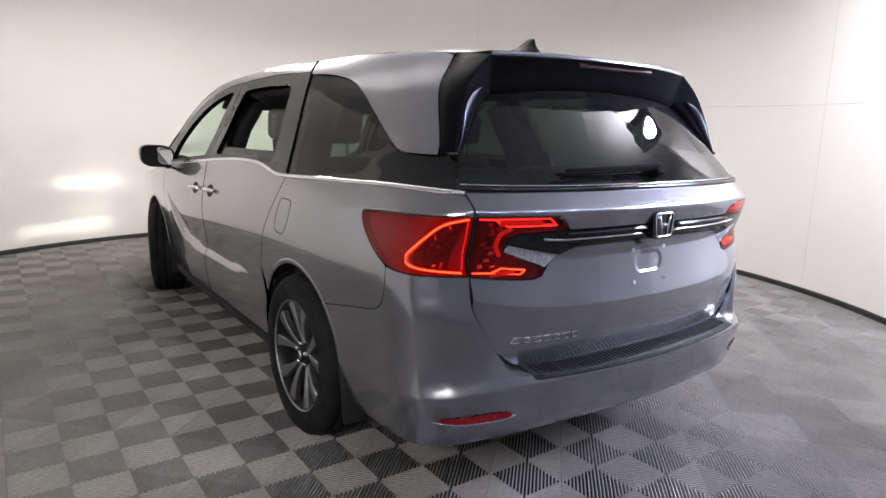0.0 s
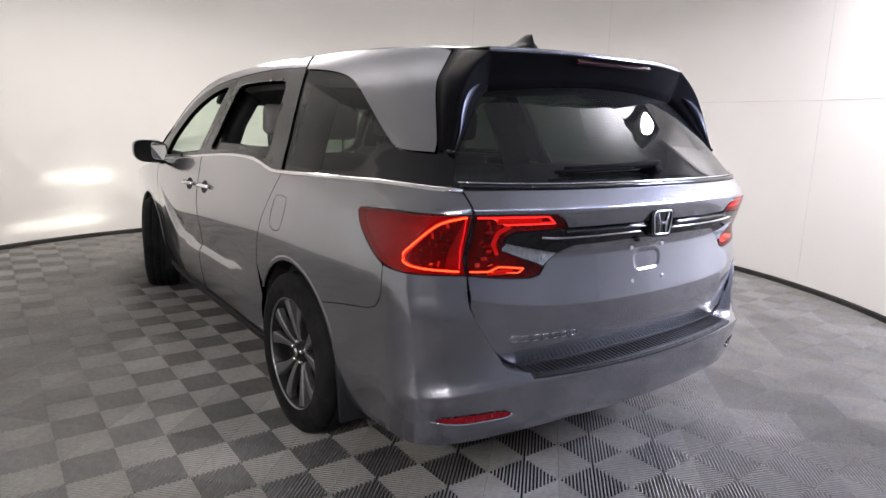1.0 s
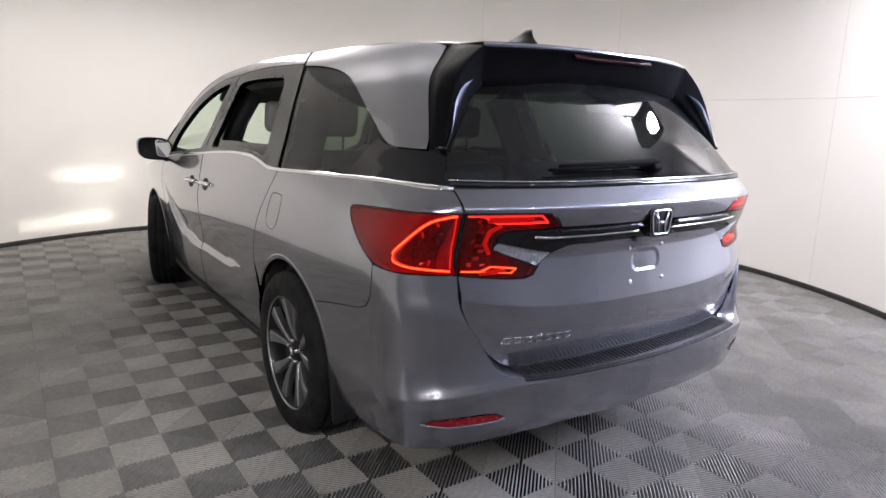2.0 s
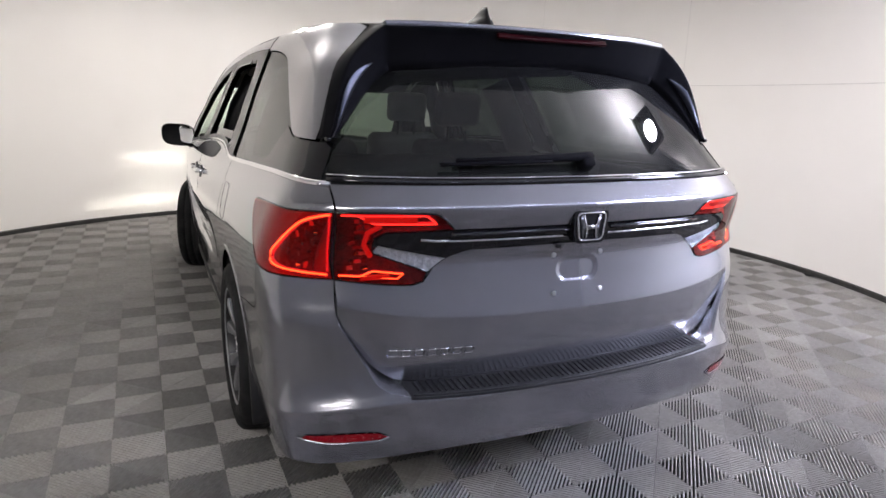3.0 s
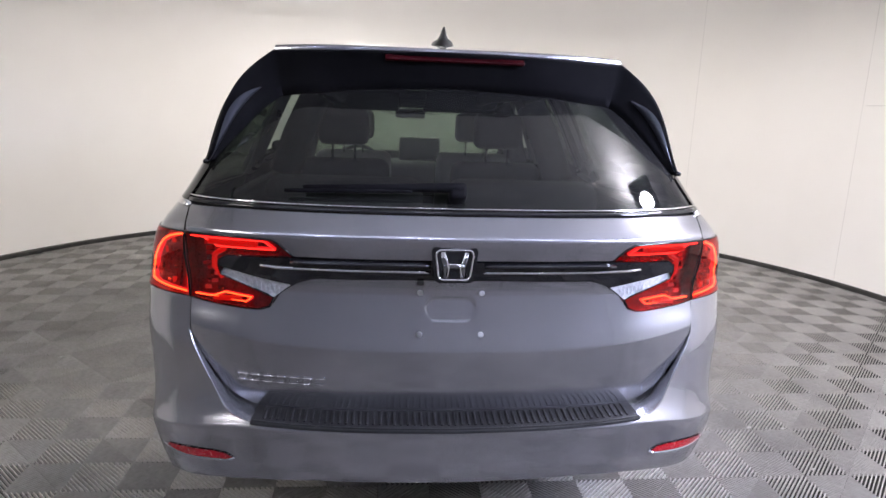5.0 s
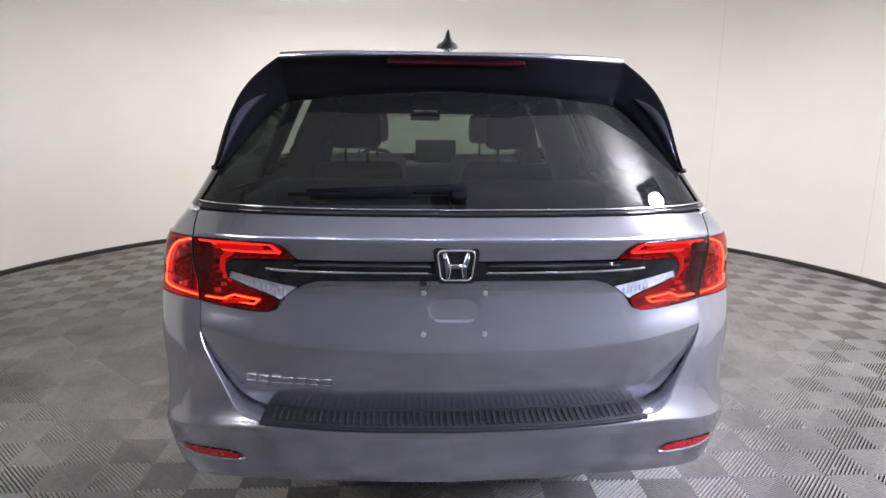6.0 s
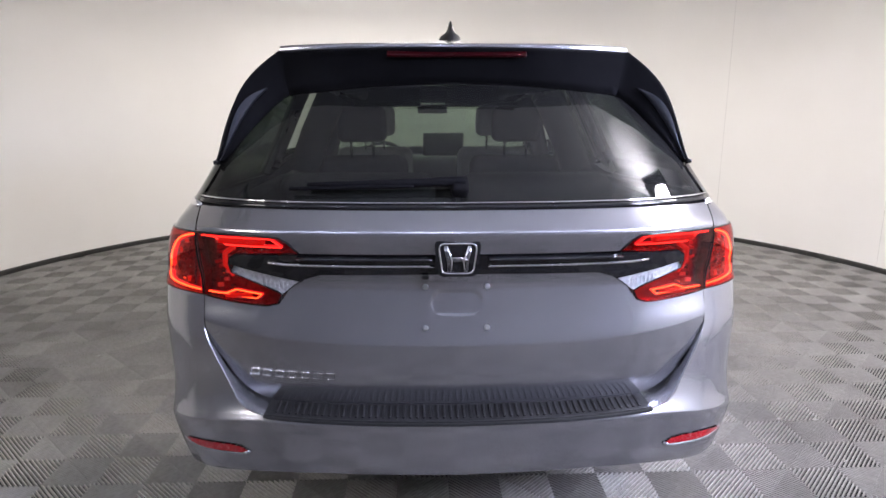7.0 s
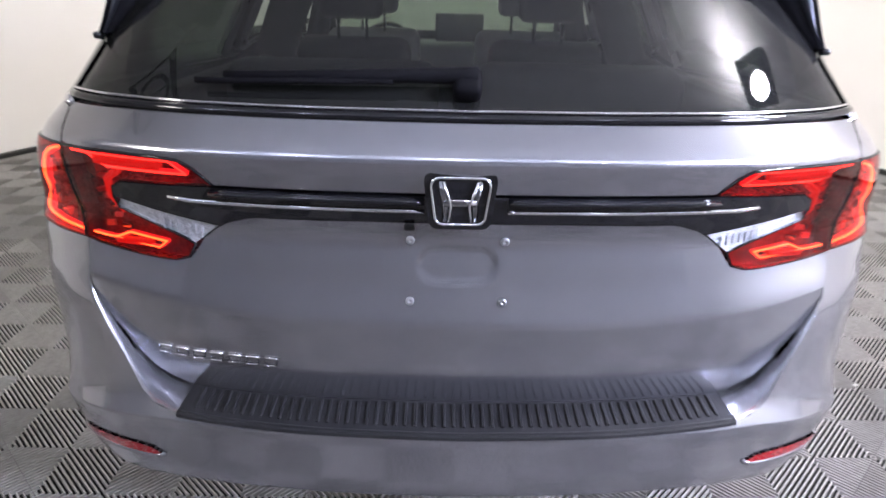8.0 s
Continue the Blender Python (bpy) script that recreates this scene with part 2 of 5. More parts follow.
def filled(rings, step, crease=None):
    """Triangles that fill an outline (less its holes) with an even net of points; close rows of them follow a crease."""
    from mathutils.geometry import delaunay_2d_cdt
    verts, edges = [], []
    for ring in rings:
        k = len(verts)
        verts += [Vector(p) for p in ring]
        edges += [(k + i, k + (i + 1) % len(ring)) for i in range(len(ring))]
    border = np.array([tuple(v) for v in verts])
    lo, hi = border.min(0), border.max(0)
    net = []
    for row, y in enumerate(np.arange(lo[1] + step * 0.5, hi[1], step * 0.87)):
        net += [(x, y) for x in np.arange(lo[0] + (step * 0.5 if row % 2 else step * 0.25), hi[0], step)]
    net = np.array(net).reshape(-1, 2)
    if crease:
        line = np.array([crease(x) for x in net[:, 0]])
        net = net[np.abs(net[:, 1] - line) > 0.026]
        rows = [(x, crease(x) + d) for d in (-0.021, -0.014, -0.009, -0.005, -0.002, 0.0, 0.002, 0.005, 0.009, 0.014, 0.021) for x in np.arange(lo[0] + 0.005, hi[0], 0.012)]
        net = np.vstack([net, np.array(rows)])
    net = net[inside(net, rings)]
    near = np.array([((border - p) ** 2).sum(1).min() for p in net]) if len(net) else np.zeros(0)
    limit = np.full(len(net), 0.45 * step)
    if crease:
        limit = np.where([abs(p[1] - crease(p[0])) < 0.024 for p in net], 0.004, limit)
    verts += [Vector(p) for p in net[near > limit ** 2]]
    vs, _, fs, _, _, _ = delaunay_2d_cdt(verts, edges, [], 0, 1e-6)
    middle = [(sum(vs[i].x for i in f) / 3, sum(vs[i].y for i in f) / 3) for f in fs]
    return [tuple(v) for v in vs], [list(f) for f, ok in zip(fs, inside(middle, rings)) if ok]


def sheet(name, rings, skin, mat, parent=None, label="", step=0.03, depth=0.012, lift=0.0, flip=False, crease=None):
    """A panel: an outline laid on a curved skin, with the skin's own normals and edges that turn in by depth."""
    flat, tris = filled(rings, step, crease)
    place, normal = [], []
    for a, b in flat:
        p = skin(a, b)
        e = 0.002
        n = (skin(a + e, b) - skin(a - e, b)).cross(skin(a, b + e) - skin(a, b - e))
        n = n.normalized() * (-1 if flip else 1)
        place.append(p + n * lift)
        normal.append(n)
    faces, loops = [], []
    count = {}
    for f in tris:
        a, b, c = (place[i] for i in f)
        if (b - a).cross(c - a).dot(normal[f[0]]) < 0:
            f = f[::-1]
        faces.append(f)
        loops += [tuple(normal[i]) for i in f]
        for i in range(3):
            count[(f[i], f[(i + 1) % 3])] = 1
    verts = list(place)
    if depth:
        rim = [(a, b) for a, b in count if (b, a) not in count]
        for a, b in rim:
            k = len(verts)
            verts += [place[a], place[b], place[b] - normal[b] * depth, place[a] - normal[a] * depth]
            faces.append([k + 1, k, k + 3, k + 2])
            n = (place[a] - place[b]).cross(normal[a]).normalized()
            loops += [tuple(n)] * 4
    return mesh_part(name, verts, faces, mat, parent, label, True, loops)


def bar(name, path, normals, width, height, mat, parent=None, label="", ends=True):
    """A moulding of flattened round section along a path; width lies in the surface, height stands off it."""
    verts, faces = [], []
    prof = [(-0.5, 0), (-0.42, 0.7), (-0.2, 1), (0.2, 1), (0.42, 0.7), (0.5, 0)]
    n = len(path)
    for i, (p, nn) in enumerate(zip(path, normals)):
        t = (path[min(i + 1, n - 1)] - path[max(i - 1, 0)]).normalized()
        s = nn.cross(t).normalized()
        for a, b in prof:
            verts.append(p + s * a * width + nn * (b * height - 0.001))
    k = len(prof)
    for i in range(n - 1):
        for j in range(k - 1):
            faces.append([i * k + j, i * k + j + 1, (i + 1) * k + j + 1, (i + 1) * k + j])
    if ends:
        faces.append(list(range(k)))
        faces.append([(n - 1) * k + j for j in range(k)][::-1])
    bm = bmesh.new()
    vs = [bm.verts.new(v) for v in verts]
    for f in faces:
        bm.faces.new([vs[i] for i in f])
    bmesh.ops.recalc_face_normals(bm, faces=bm.faces)
    return part(name, bm, mat, parent, label, True)


def tube(bm, path, radius, sides=8, closed=False):
    """A round rod along a path, added to bm."""
    n, rings = len(path), []
    up = Vector((0.13, 0.21, 0.97))
    for i, p in enumerate(path):
        p = Vector(p)
        a = Vector(path[(i + 1) % n] if closed else path[min(i + 1, n - 1)])
        b = Vector(path[i - 1] if (closed or i) else path[0])
        t = (a - b).normalized()
        s = t.cross(up).normalized()
        w = s.cross(t)
        r = radius(i / max(1, n - 1)) if callable(radius) else radius
        rings.append([bm.verts.new(p + (s * math.cos(k * math.tau / sides) + w * math.sin(k * math.tau / sides)) * r) for k in range(sides)])
    for i in range(n if closed else n - 1):
        r1, r2 = rings[i], rings[(i + 1) % n]
        for k in range(sides):
            bm.faces.new((r1[k], r1[(k + 1) % sides], r2[(k + 1) % sides], r2[k]))
    if not closed:
        bm.faces.new(rings[0][::-1])
        bm.faces.new(rings[-1])
    return bm


def block(bm, size, m, bevel=0.0, segments=2):
    """A box with rounded edges, added to bm at the pose m."""
    made = bmesh.ops.create_cube(bm, size=1.0, matrix=m @ Matrix.Diagonal((*size, 1)))
    if bevel:
        edges = list({e for v in made["verts"] for e in v.link_edges})
        bmesh.ops.bevel(bm, geom=edges, offset=bevel, segments=segments, profile=0.5, affect="EDGES")
    return bm


def spun(bm, profile, m=Matrix(), sides=48):
    """A turned form: profile of (radius, along) about the local x axis."""
    rings = []
    for r, a in profile:
        rings.append([bm.verts.new(m @ Vector((a, r * math.cos(k * math.tau / sides), r * math.sin(k * math.tau / sides)))) for k in range(sides)])
    for r1, r2 in zip(rings, rings[1:]):
        for k in range(sides):
            bm.faces.new((r1[k], r1[(k + 1) % sides], r2[(k + 1) % sides], r2[k]))
    return bm


# ---- the studio ----
def studio():
    # curved wall, open behind the camera; panels with their own faint joints
    gap = radians(48)
    a0, a1 = radians(-90) + gap, radians(270) - gap
    count = 96

    def ring_at(a, r):
        return Vector((ROOM_X + r * math.cos(a), ROOM_Y + r * math.sin(a), 0))
    verts, faces = [], []
    for i in range(count + 1):
        a = a0 + (a1 - a0) * i / count
        for r in (ROOM_R, ROOM_R + 0.12):
            for z in (0.0, ROOM_H):
                p = ring_at(a, r)
                verts.append((p.x, p.y, z))
    caps = len(verts)
    verts += verts[:]
    for i in range(count):
        k, n = i * 4, i * 4 + 4
        faces += [[k, k + 1, n + 1, n], [k + 2, n + 2, n + 3, k + 3]]
        k, n = k + caps, n + caps
        faces += [[k + 1, k + 3, n + 3, n + 1], [k, n, n + 2, k + 2]]
    faces += [[caps + q for q in f] for f in ([0, 2, 3, 1], [count * 4, count * 4 + 1, count * 4 + 3, count * 4 + 2])]
    wall = mesh_part("wall_round", verts, faces, WALL, None, "", True)
    tagged(wall, "smooth off-white curved studio wall, lit unevenly", "wall", kind="structure")
    # black skirting along the foot
    bm = bmesh.new()
    prof = [(-0.014, 0.0), (-0.014, 0.036), (-0.008, 0.045), (0.0, 0.047)]
    rows = []
    for i in range(count + 1):
        a = a0 + (a1 - a0) * i / count
        rows.append([bm.verts.new(ring_at(a, ROOM_R + d - 0.002) + Vector((0, 0, z))) for d, z in prof])
    for r1, r2 in zip(rows, rows[1:]):
        for j in range(len(prof) - 1):
            bm.faces.new((r1[j], r2[j], r2[j + 1], r1[j + 1]))
    tagged(part("baseboard", bm, BASE_BLACK), "thin black skirting at the foot of the curved wall", "baseboard", kind="structure")
    # joints of the wall boards
    for deg, z0, z1 in ((14.5, 0.07, ROOM_H - 0.02), (-21, 0.07, ROOM_H - 0.02), (39, 0.07, ROOM_H - 0.02)):
        bm = bmesh.new()
        block(bm, (0.0025, 0.004, z1 - z0), Matrix.Translation(ring_at(radians(deg), ROOM_R - 0.001) + Vector((0, 0, (z0 + z1) / 2))) @ Matrix.Rotation(radians(deg), 4, "Z"))
        tagged(part("trim", bm, WALL_SEAM), "faint joint between two white wall boards", "trim", kind="structure")
    bm = bmesh.new()
    tube(bm, [ring_at(radians(a), ROOM_R - 0.0005) + Vector((0, 0, 1.67)) for a in range(-40, 15, 2)], 0.0035, 6)
    tagged(part("trim", bm, WALL_SEAM), "faint level joint across the white wall boards", "trim", kind="structure")
    # ceiling cloth over the drum
    bm = bmesh.new()
    bmesh.ops.create_circle(bm, cap_ends=True, segments=64, radius=ROOM_R + 2.6, matrix=Matrix.Translation((ROOM_X, ROOM_Y - 1.0, ROOM_H)))
    bmesh.ops.solidify(bm, geom=bm.faces[:], thickness=-0.03)
    tagged(part("ceiling", bm, CEILING), "plain grey studio ceiling", "ceiling", kind="structure")
    # unseen hall behind the opening; wall tones set by what the paint mirrors
    bm = bmesh.new()
    block(bm, (0.1, 4.2, ROOM_H), Matrix.Translation((3.62, -2.2, ROOM_H / 2)))
    tagged(part("wall_side", bm, WALL), "unseen off-white side wall beyond the studio's opening", "wall", kind="structure")
    for name, at, size, mat, note in (("wall_south", (0.1, -4.3, ROOM_H / 2), (9.0, 0.1, ROOM_H), HALL, "unseen plain dark grey wall of the hall behind the studio"),
                                      ("wall_west", (-4.45, -1.6, ROOM_H / 2), (0.1, 5.3, ROOM_H), HALL, "unseen plain grey wall of the hall behind the studio"),
                                      ("wall_east", (4.65, -1.6, ROOM_H / 2), (0.1, 5.3, ROOM_H), WALL, "unseen plain off-white wall of the hall behind the studio")):
        bm = bmesh.new()
        block(bm, size, Matrix.Translation(at))
        tagged(part(name, bm, mat), note, "wall", kind="structure")


studio()


def disc_light(m, rad, watts, colour, spread=180):
    data = bpy.data.lights.new("lamp_light", "AREA")
    data.shape, data.size, data.energy, data.color = "DISK", rad * 2, watts, colour
    data.spread = radians(spread)
    new("lamp_light", data).matrix_world = m


def ceiling_or_fill_lamp(at, aim, watts, up, colour, rad, spread):
    """A round lamp in a square black frame, hung under the ceiling on a rod; some also shine up at it, some are added
    fill.
    """
    note = "unlit ring lamp in an open square black frame under the ceiling" if not watts else ("small round white lamp in a black frame under the ceiling" if rad < 0.15 else "round white lamp or added fill lamp in a square black frame hung from the ceiling")
    root = thing("ceiling_or_fill_lamp", note, "lamp", "studio lamps")
    root.matrix_world = look(at, aim)
    half = rad * (1.6 if rad < 0.24 else 1.2)
    if watts:
        bm = bmesh.new()
        block(bm, (half * 2, half * 2, 0.03), Matrix.Translation((0, 0, 0.03)), 0.008)
        part("back", bm, LAMP_BLACK, root)
    else:
        bm = bmesh.new()
        tube(bm, [(rad * 1.1 * math.cos(math.tau * k / 32), rad * 1.1 * math.sin(math.tau * k / 32), 0.0) for k in range(32)], 0.022, 8, True)
        tube(bm, [(-half + 0.01, 0, 0.02), (half - 0.01, 0, 0.02)], 0.015, 8)
        part("ring", bm, LAMP_BLACK, root, "", True)
    for k in range(4):
        bm = bmesh.new()
        block(bm, (half * 2, 0.03, 0.07), Matrix.Rotation(k * math.pi / 2, 4, "Z") @ Matrix.Translation((0, half - 0.015, 0.0)), 0.006)
        part("frame", bm, LAMP_BLACK, root)
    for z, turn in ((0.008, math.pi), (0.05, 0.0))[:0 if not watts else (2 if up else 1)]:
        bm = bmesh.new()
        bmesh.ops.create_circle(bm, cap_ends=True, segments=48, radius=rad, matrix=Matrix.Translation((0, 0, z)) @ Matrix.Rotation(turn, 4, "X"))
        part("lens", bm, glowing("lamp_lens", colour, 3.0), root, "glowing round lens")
    bm = bmesh.new()
    top = root.matrix_world.inverted() @ Vector((at[0], at[1], ROOM_H))
    tube(bm, [Vector((0, 0, 0.03)), top], 0.014, 10)
    part("rod", bm, LAMP_BLACK, root)
    if watts:
        disc_light(look(at, aim) @ Matrix.Translation((0, 0, -0.012)), rad, watts, colour, spread)
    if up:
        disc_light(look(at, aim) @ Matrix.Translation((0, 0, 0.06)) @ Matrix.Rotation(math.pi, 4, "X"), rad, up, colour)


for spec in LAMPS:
    ceiling_or_fill_lamp(*spec)

# ---- the minivan: its skin ----
CX = 0.012
F_XF = curve_of([0, .25, .5, .70, .77, .84, .92, 1.0, 1.12, 1.35, 1.8, 3.6, 4.6, 5.2, 5.6],
                [0, .272, .545, .760, .832, .900, .955, .979, .991, .997, 1.0, 1.0, .975, .93, .86])
CORNER = curve_of([0, .70, .77, .84, .92, 1.0, 1.12, 1.35, 1.8], [0, 0, .002, .014, .031, .027, .015, .006, 0])
F_YO = curve_of([0, .25, .5, .70, .77, .84, .92, 1.0, 1.12, 1.35, 1.8], [0, .008, .036, .095, .130, .178, .250, .335, .460, .71, 1.2])
HALF = curve_of([.2, .28, .35, .45, .58, .70, .80, .86, .92, .97, 1.05, 1.12, 1.2, 1.3, 1.4, 1.5, 1.6, 1.66, 1.70, 1.73],
                [.85, .885, .905, .920, .928, .936, .942, .944, .940, .932, .912, .888, .856, .812, .772, .730, .684, .654, .620, .57])
HATCH = curve_of([.55, .60, .65, .70, .75, .792, .798, .804, .84, .87, .92, .97, 1.02, 1.08, 1.122, 1.134, 1.140, 1.150, 1.180, 1.205, 1.222, 1.30, 1.40, 1.50, 1.56, 1.66],
                 [.045, .014, -.006, -.0175, -.0235, -.0275, -.0279, -.0273, -.0205, -.0145, -.008, -.003, -.022, -.046, -.061, -.0635, -.0620, -.0555, -.0340, -.0162, -.004, .058, .145, .24, .30, .42])
BUMPER = curve_of([.22, .28, .33, .39, .44, .50, .560, .572, .584, .61, .65, .70, .78, .82, .86, .93],
                  [.10, .04, 0.0, -.040, -.056, -.067, -.078, -.079, -.074, -.061, -.051, -.044, -.036, -.029, -.017, -.006])
CREASE = curve_of([.2, .42, .55, .572, .595, .70, .80, 1.0], [0, 0, .0095, .0105, .0085, 0, 0, 0])


def ease(x):
    x = min(1.0, max(0.0, x))
    return x * x * (3 - 2 * x)


SWOOSH = curve_of([1.5, 1.85, 2.2, 2.67, 2.95, 3.13, 3.27, 3.41, 3.6], [.61, .589, .568, .563, .580, .607, .68, .77, .88])
SHOULDER = curve_of([1.5, 2.05, 2.63, 3.14, 3.41, 3.6], [.785, .797, .785, .755, .80, .92])


def door_form(y, z):
    """The doors' pressed line: tucked in under the shoulder, and out again to a rising lower edge."""
    if y < 1.6 or y > 3.6 or z < .40 or z > .95:
        return 0.0
    zc, zs = SWOOSH(y), SHOULDER(y)
    zt = zc + 0.042
    keep = ease((y - 1.6) / 0.6) * ease((3.58 - y) / 0.22)
    tuck = 0.020 * keep
    if z >= zt:
        return -tuck * ease((zs + 0.03 - z) / max(0.05, zs + 0.03 - zt))
    if z >= zc:
        return -tuck + (tuck + 0.004 * keep) * ease((zt - z) / 0.042)
    return 0.004 * keep * ease((z - zc + 0.16) / 0.16)


PLATE_Z, MID = 0.9245, -0.012


def plate_hollow(x, z):
    """The pressed hollow for a plate's handle: a flat floor with rounded ends."""
    d = math.hypot(max(0.0, abs(x) - 0.043), z - PLATE_Z)
    return 0.0045 * ease((0.043 - d) / 0.017)


def skin_of(depth, side):
    """The body's outer skin: u runs from the middle of the tail round the corner and forward, z up."""
    def skin(u, z):
        s = 1 if u >= 0 else -1
        a = abs(u)
        yo = F_YO(a) if a < 1.8 else a - 0.6
        low = depth is BUMPER
        zz = z + 0.07 * ease((a - 0.55) / 0.5) * ease((.80 - z) / .12) if low else z - 0.05 * (min(a, .8) / .75) ** 3 * ease((z - .62) / .1) * ease((.95 - z) / .1)
        y = yo + depth(zz) * (1 - ease((a - 0.75) / 0.85))
        taper = 1 - ease((1.35 - y) / 0.95) * (0.015 * ease((z - 1.08) / 0.24) + 0.06 * ease((z - 1.52) / 0.14))
        return Vector((CX + side * s * (F_XF(a) + (CORNER(a) * ease((1.22 - z) / 0.14) if a < 1.8 else 0)) * (HALF(z) + (CREASE(zz) * (1 - ease((a - 1.0) / 0.5)) if low else 0)) * taper + (side * s * door_form(y, z) if a > 2.1 else 0), y, z))
    return skin


def u_at_x(depth, x, z):
    """The u where the skin is x from the car's middle, on the tail."""
    lo, hi, f = 0.0, 1.8, skin_of(depth, 1)
    for _ in range(40):
        mid = (lo + hi) / 2
        if f(mid, z).x - CX < x:
            lo = mid
        else:
            hi = mid
    return lo


def u_at_y(depth, y, z):
    lo, hi, f = 0.3, 6.2, skin_of(depth, 1)
    for _ in range(40):
        mid = (lo + hi) / 2
        if f(mid, z).y < y:
            lo = mid
        else:
            hi = mid
    return lo


def tail_ring(depth, points, mirror=False):
    """Outline given as (x, z) over the tail, turned into (u, z); mirror adds the other half."""
    ring = [((1 if x >= 0 else -1) * u_at_x(depth, abs(x), z), z) for x, z in points]
    if mirror:
        ring = ring + [(-u, z) for u, z in ring[::-1] if abs(u) > 1e-3]
    return ring


def flank_ring(depth, points):
    """Outline given as (y, z) along the flank, turned into (u, z)."""
    return [(u_at_y(depth, y, z), z) for y, z in points]


def normal_of(skin, u, z):
    e = 0.002
    n = (skin(u + e, z) - skin(u - e, z)).cross(skin(u, z + e) - skin(u, z - e)).normalized()
    return n


def on_skin(skin, ring, side=1):
    pts = [skin(u, z) for u, z in ring]
    nor = [normal_of(skin, u, z) * side for u, z in ring]
    return pts, nor


car = thing("minivan", "silver metallic minivan with lit red tail lamps, on the tiled floor", "car")
H1 = skin_of(HATCH, 1)
B1 = skin_of(BUMPER, 1)


def arc(cy, cz, r, d0, d1, step=6):
    n = max(2, int(abs(d1 - d0) / step))
    return [(cy + r * math.cos(radians(d0 + (d1 - d0) * i / n)), cz + r * math.sin(radians(d0 + (d1 - d0) * i / n))) for i in range(n + 1)]


AXLE_R, AXLE_F, AXLE_Z = 1.141, 4.10, 0.366
ARCH = 0.415

# ---- tailgate ----
tailgate = new("tailgate")
tailgate.parent = car
tailgate["label"] = "silver tailgate with black trim strip"

upper = smoothed([(0, 1.196), (.3, 1.196), (.6, 1.195), (.7665, 1.191)], step=0.03) + straight([(.7665, 1.182), (.7655, 1.128)], 0.02, False)
upper += smoothed([(.755, 1.1245), (.65, 1.127), (.54, 1.1265), (.507, 1.124), (.482, 1.110), (.451, 1.0755)], step=0.02) + straight([(.40, 1.0755), (0, 1.0755)], 0.03, False)
sheet("panel", [tail_ring(HATCH, upper, True)], H1, PAINT, tailgate, step=0.016, crease=lambda u: 1.137)
lower = straight([(0, 1.0125), (.38, 1.009)], 0.03, False) + smoothed([(.40, 1.0085), (.44, .996), (.470, .978), (.497, .957), (.526, .916), (.556, .907), (.62, .908), (.70, .914), (.7655, .921)], step=0.02)
lower += smoothed([(.7655, .90), (.765, .86), (.7645, .826), (.752, .796), (.725, .744), (.687, .684), (.64, .638), (.60, .612), (.565, .600), (.50, .597), (.3, .595), (0, .594)], step=0.02)
oval = [(MID + math.copysign(0.050, math.cos(a)) + 0.052 * math.cos(a), PLATE_Z + 0.050 * math.sin(a)) for a in np.linspace(0.02, math.tau + 0.02, 49)[:-1]]
oval_ring = straight(tail_ring(HATCH, oval), 0.012)
sheet("panel", [tail_ring(HATCH, lower, True), oval_ring], H1, PAINT, tailgate, step=0.018, crease=lambda u: 0.798 + 0.05 * (min(abs(u), .8) / .75) ** 3)
sheet("plate_hollow", [oval_ring], lambda u, z: H1(u, z) + Vector((0, plate_hollow(u * 1.088 - MID, z), 0)), PAINT, tailgate, "pressed hollow", step=0.006, depth=0.0)

# black strip between the lamps, with a bright bar
strip = straight([(0, 1.0735), (.452, 1.0735), (.60, 1.0675), (.64, 1.0655), (.664, 1.050), (.666, 1.032), (.654, 1.0285)], 0.025, False)
strip += smoothed([(.60, 1.0165), (.470, .9885), (.462, .9865), (.44, .9975), (.40, 1.0105), (.34, 1.0145), (.2, 1.0145), (0, 1.0145)], step=0.025)
strip_part = sheet("trim_strip", [tail_ring(HATCH, strip, True)], H1, GLOSS_BLACK, tailgate, "gloss black strip", step=0.02, depth=0.008, lift=0.004)
for s in (-1, 1):
    ring = [(s * u_at_x(HATCH, x, z), z) for x, z in straight([(.075, 1.0415), (.30, 1.0415), (.50, 1.042), (.545, 1.047)], 0.03, False)]
    p, n = on_skin(H1, ring)
    bar("bright_bar", [q + m * 0.004 for q, m in zip(p, n)], n, 0.009, 0.005, CHROME, strip_part, "chrome bar")
    ring = [(s * u_at_x(HATCH, x, z), z) for x, z in straight([(.075, 1.064), (.30, 1.064), (.46, 1.063)], 0.03, False)]
    p, n = on_skin(H1, ring)
    bar("edge_bar", [q + m * 0.004 for q, m in zip(p, n)], n, 0.012, 0.012, GLOSS_BLACK, strip_part)

# bright moulding under the rear window
ring = tail_ring(HATCH, [(x / 40 * .768, 1.2035) for x in range(-40, 41)])
p, n = on_skin(H1, ring)
bar("window_moulding", p, n, 0.017, 0.009, GLOSS_BLACK, tailgate, "gloss black moulding")
ring = tail_ring(HATCH, [(x / 40 * .766, 1.2125) for x in range(-40, 41)])
p, n = on_skin(H1, ring)
bar("window_seal", p, n, 0.006, 0.010, CHROME, tailgate, "thin chrome edge")

# rear window
win = [(0, 1.2145), (.4, 1.2145), (.765, 1.213)] + smoothed([(.765, 1.22), (.757, 1.26), (.745, 1.30), (.71, 1.38), (.655, 1.48), (.60, 1.56), (.57, 1.59)], step=0.03) + [(.40, 1.595), (0, 1.60)]
win = straight(win, 0.03, False)
sheet("rear_window", [tail_ring(HATCH, win, True)], H1, PRIVACY, tailgate, "dark tinted rear glass", step=0.03, depth=0.0, lift=-0.004)


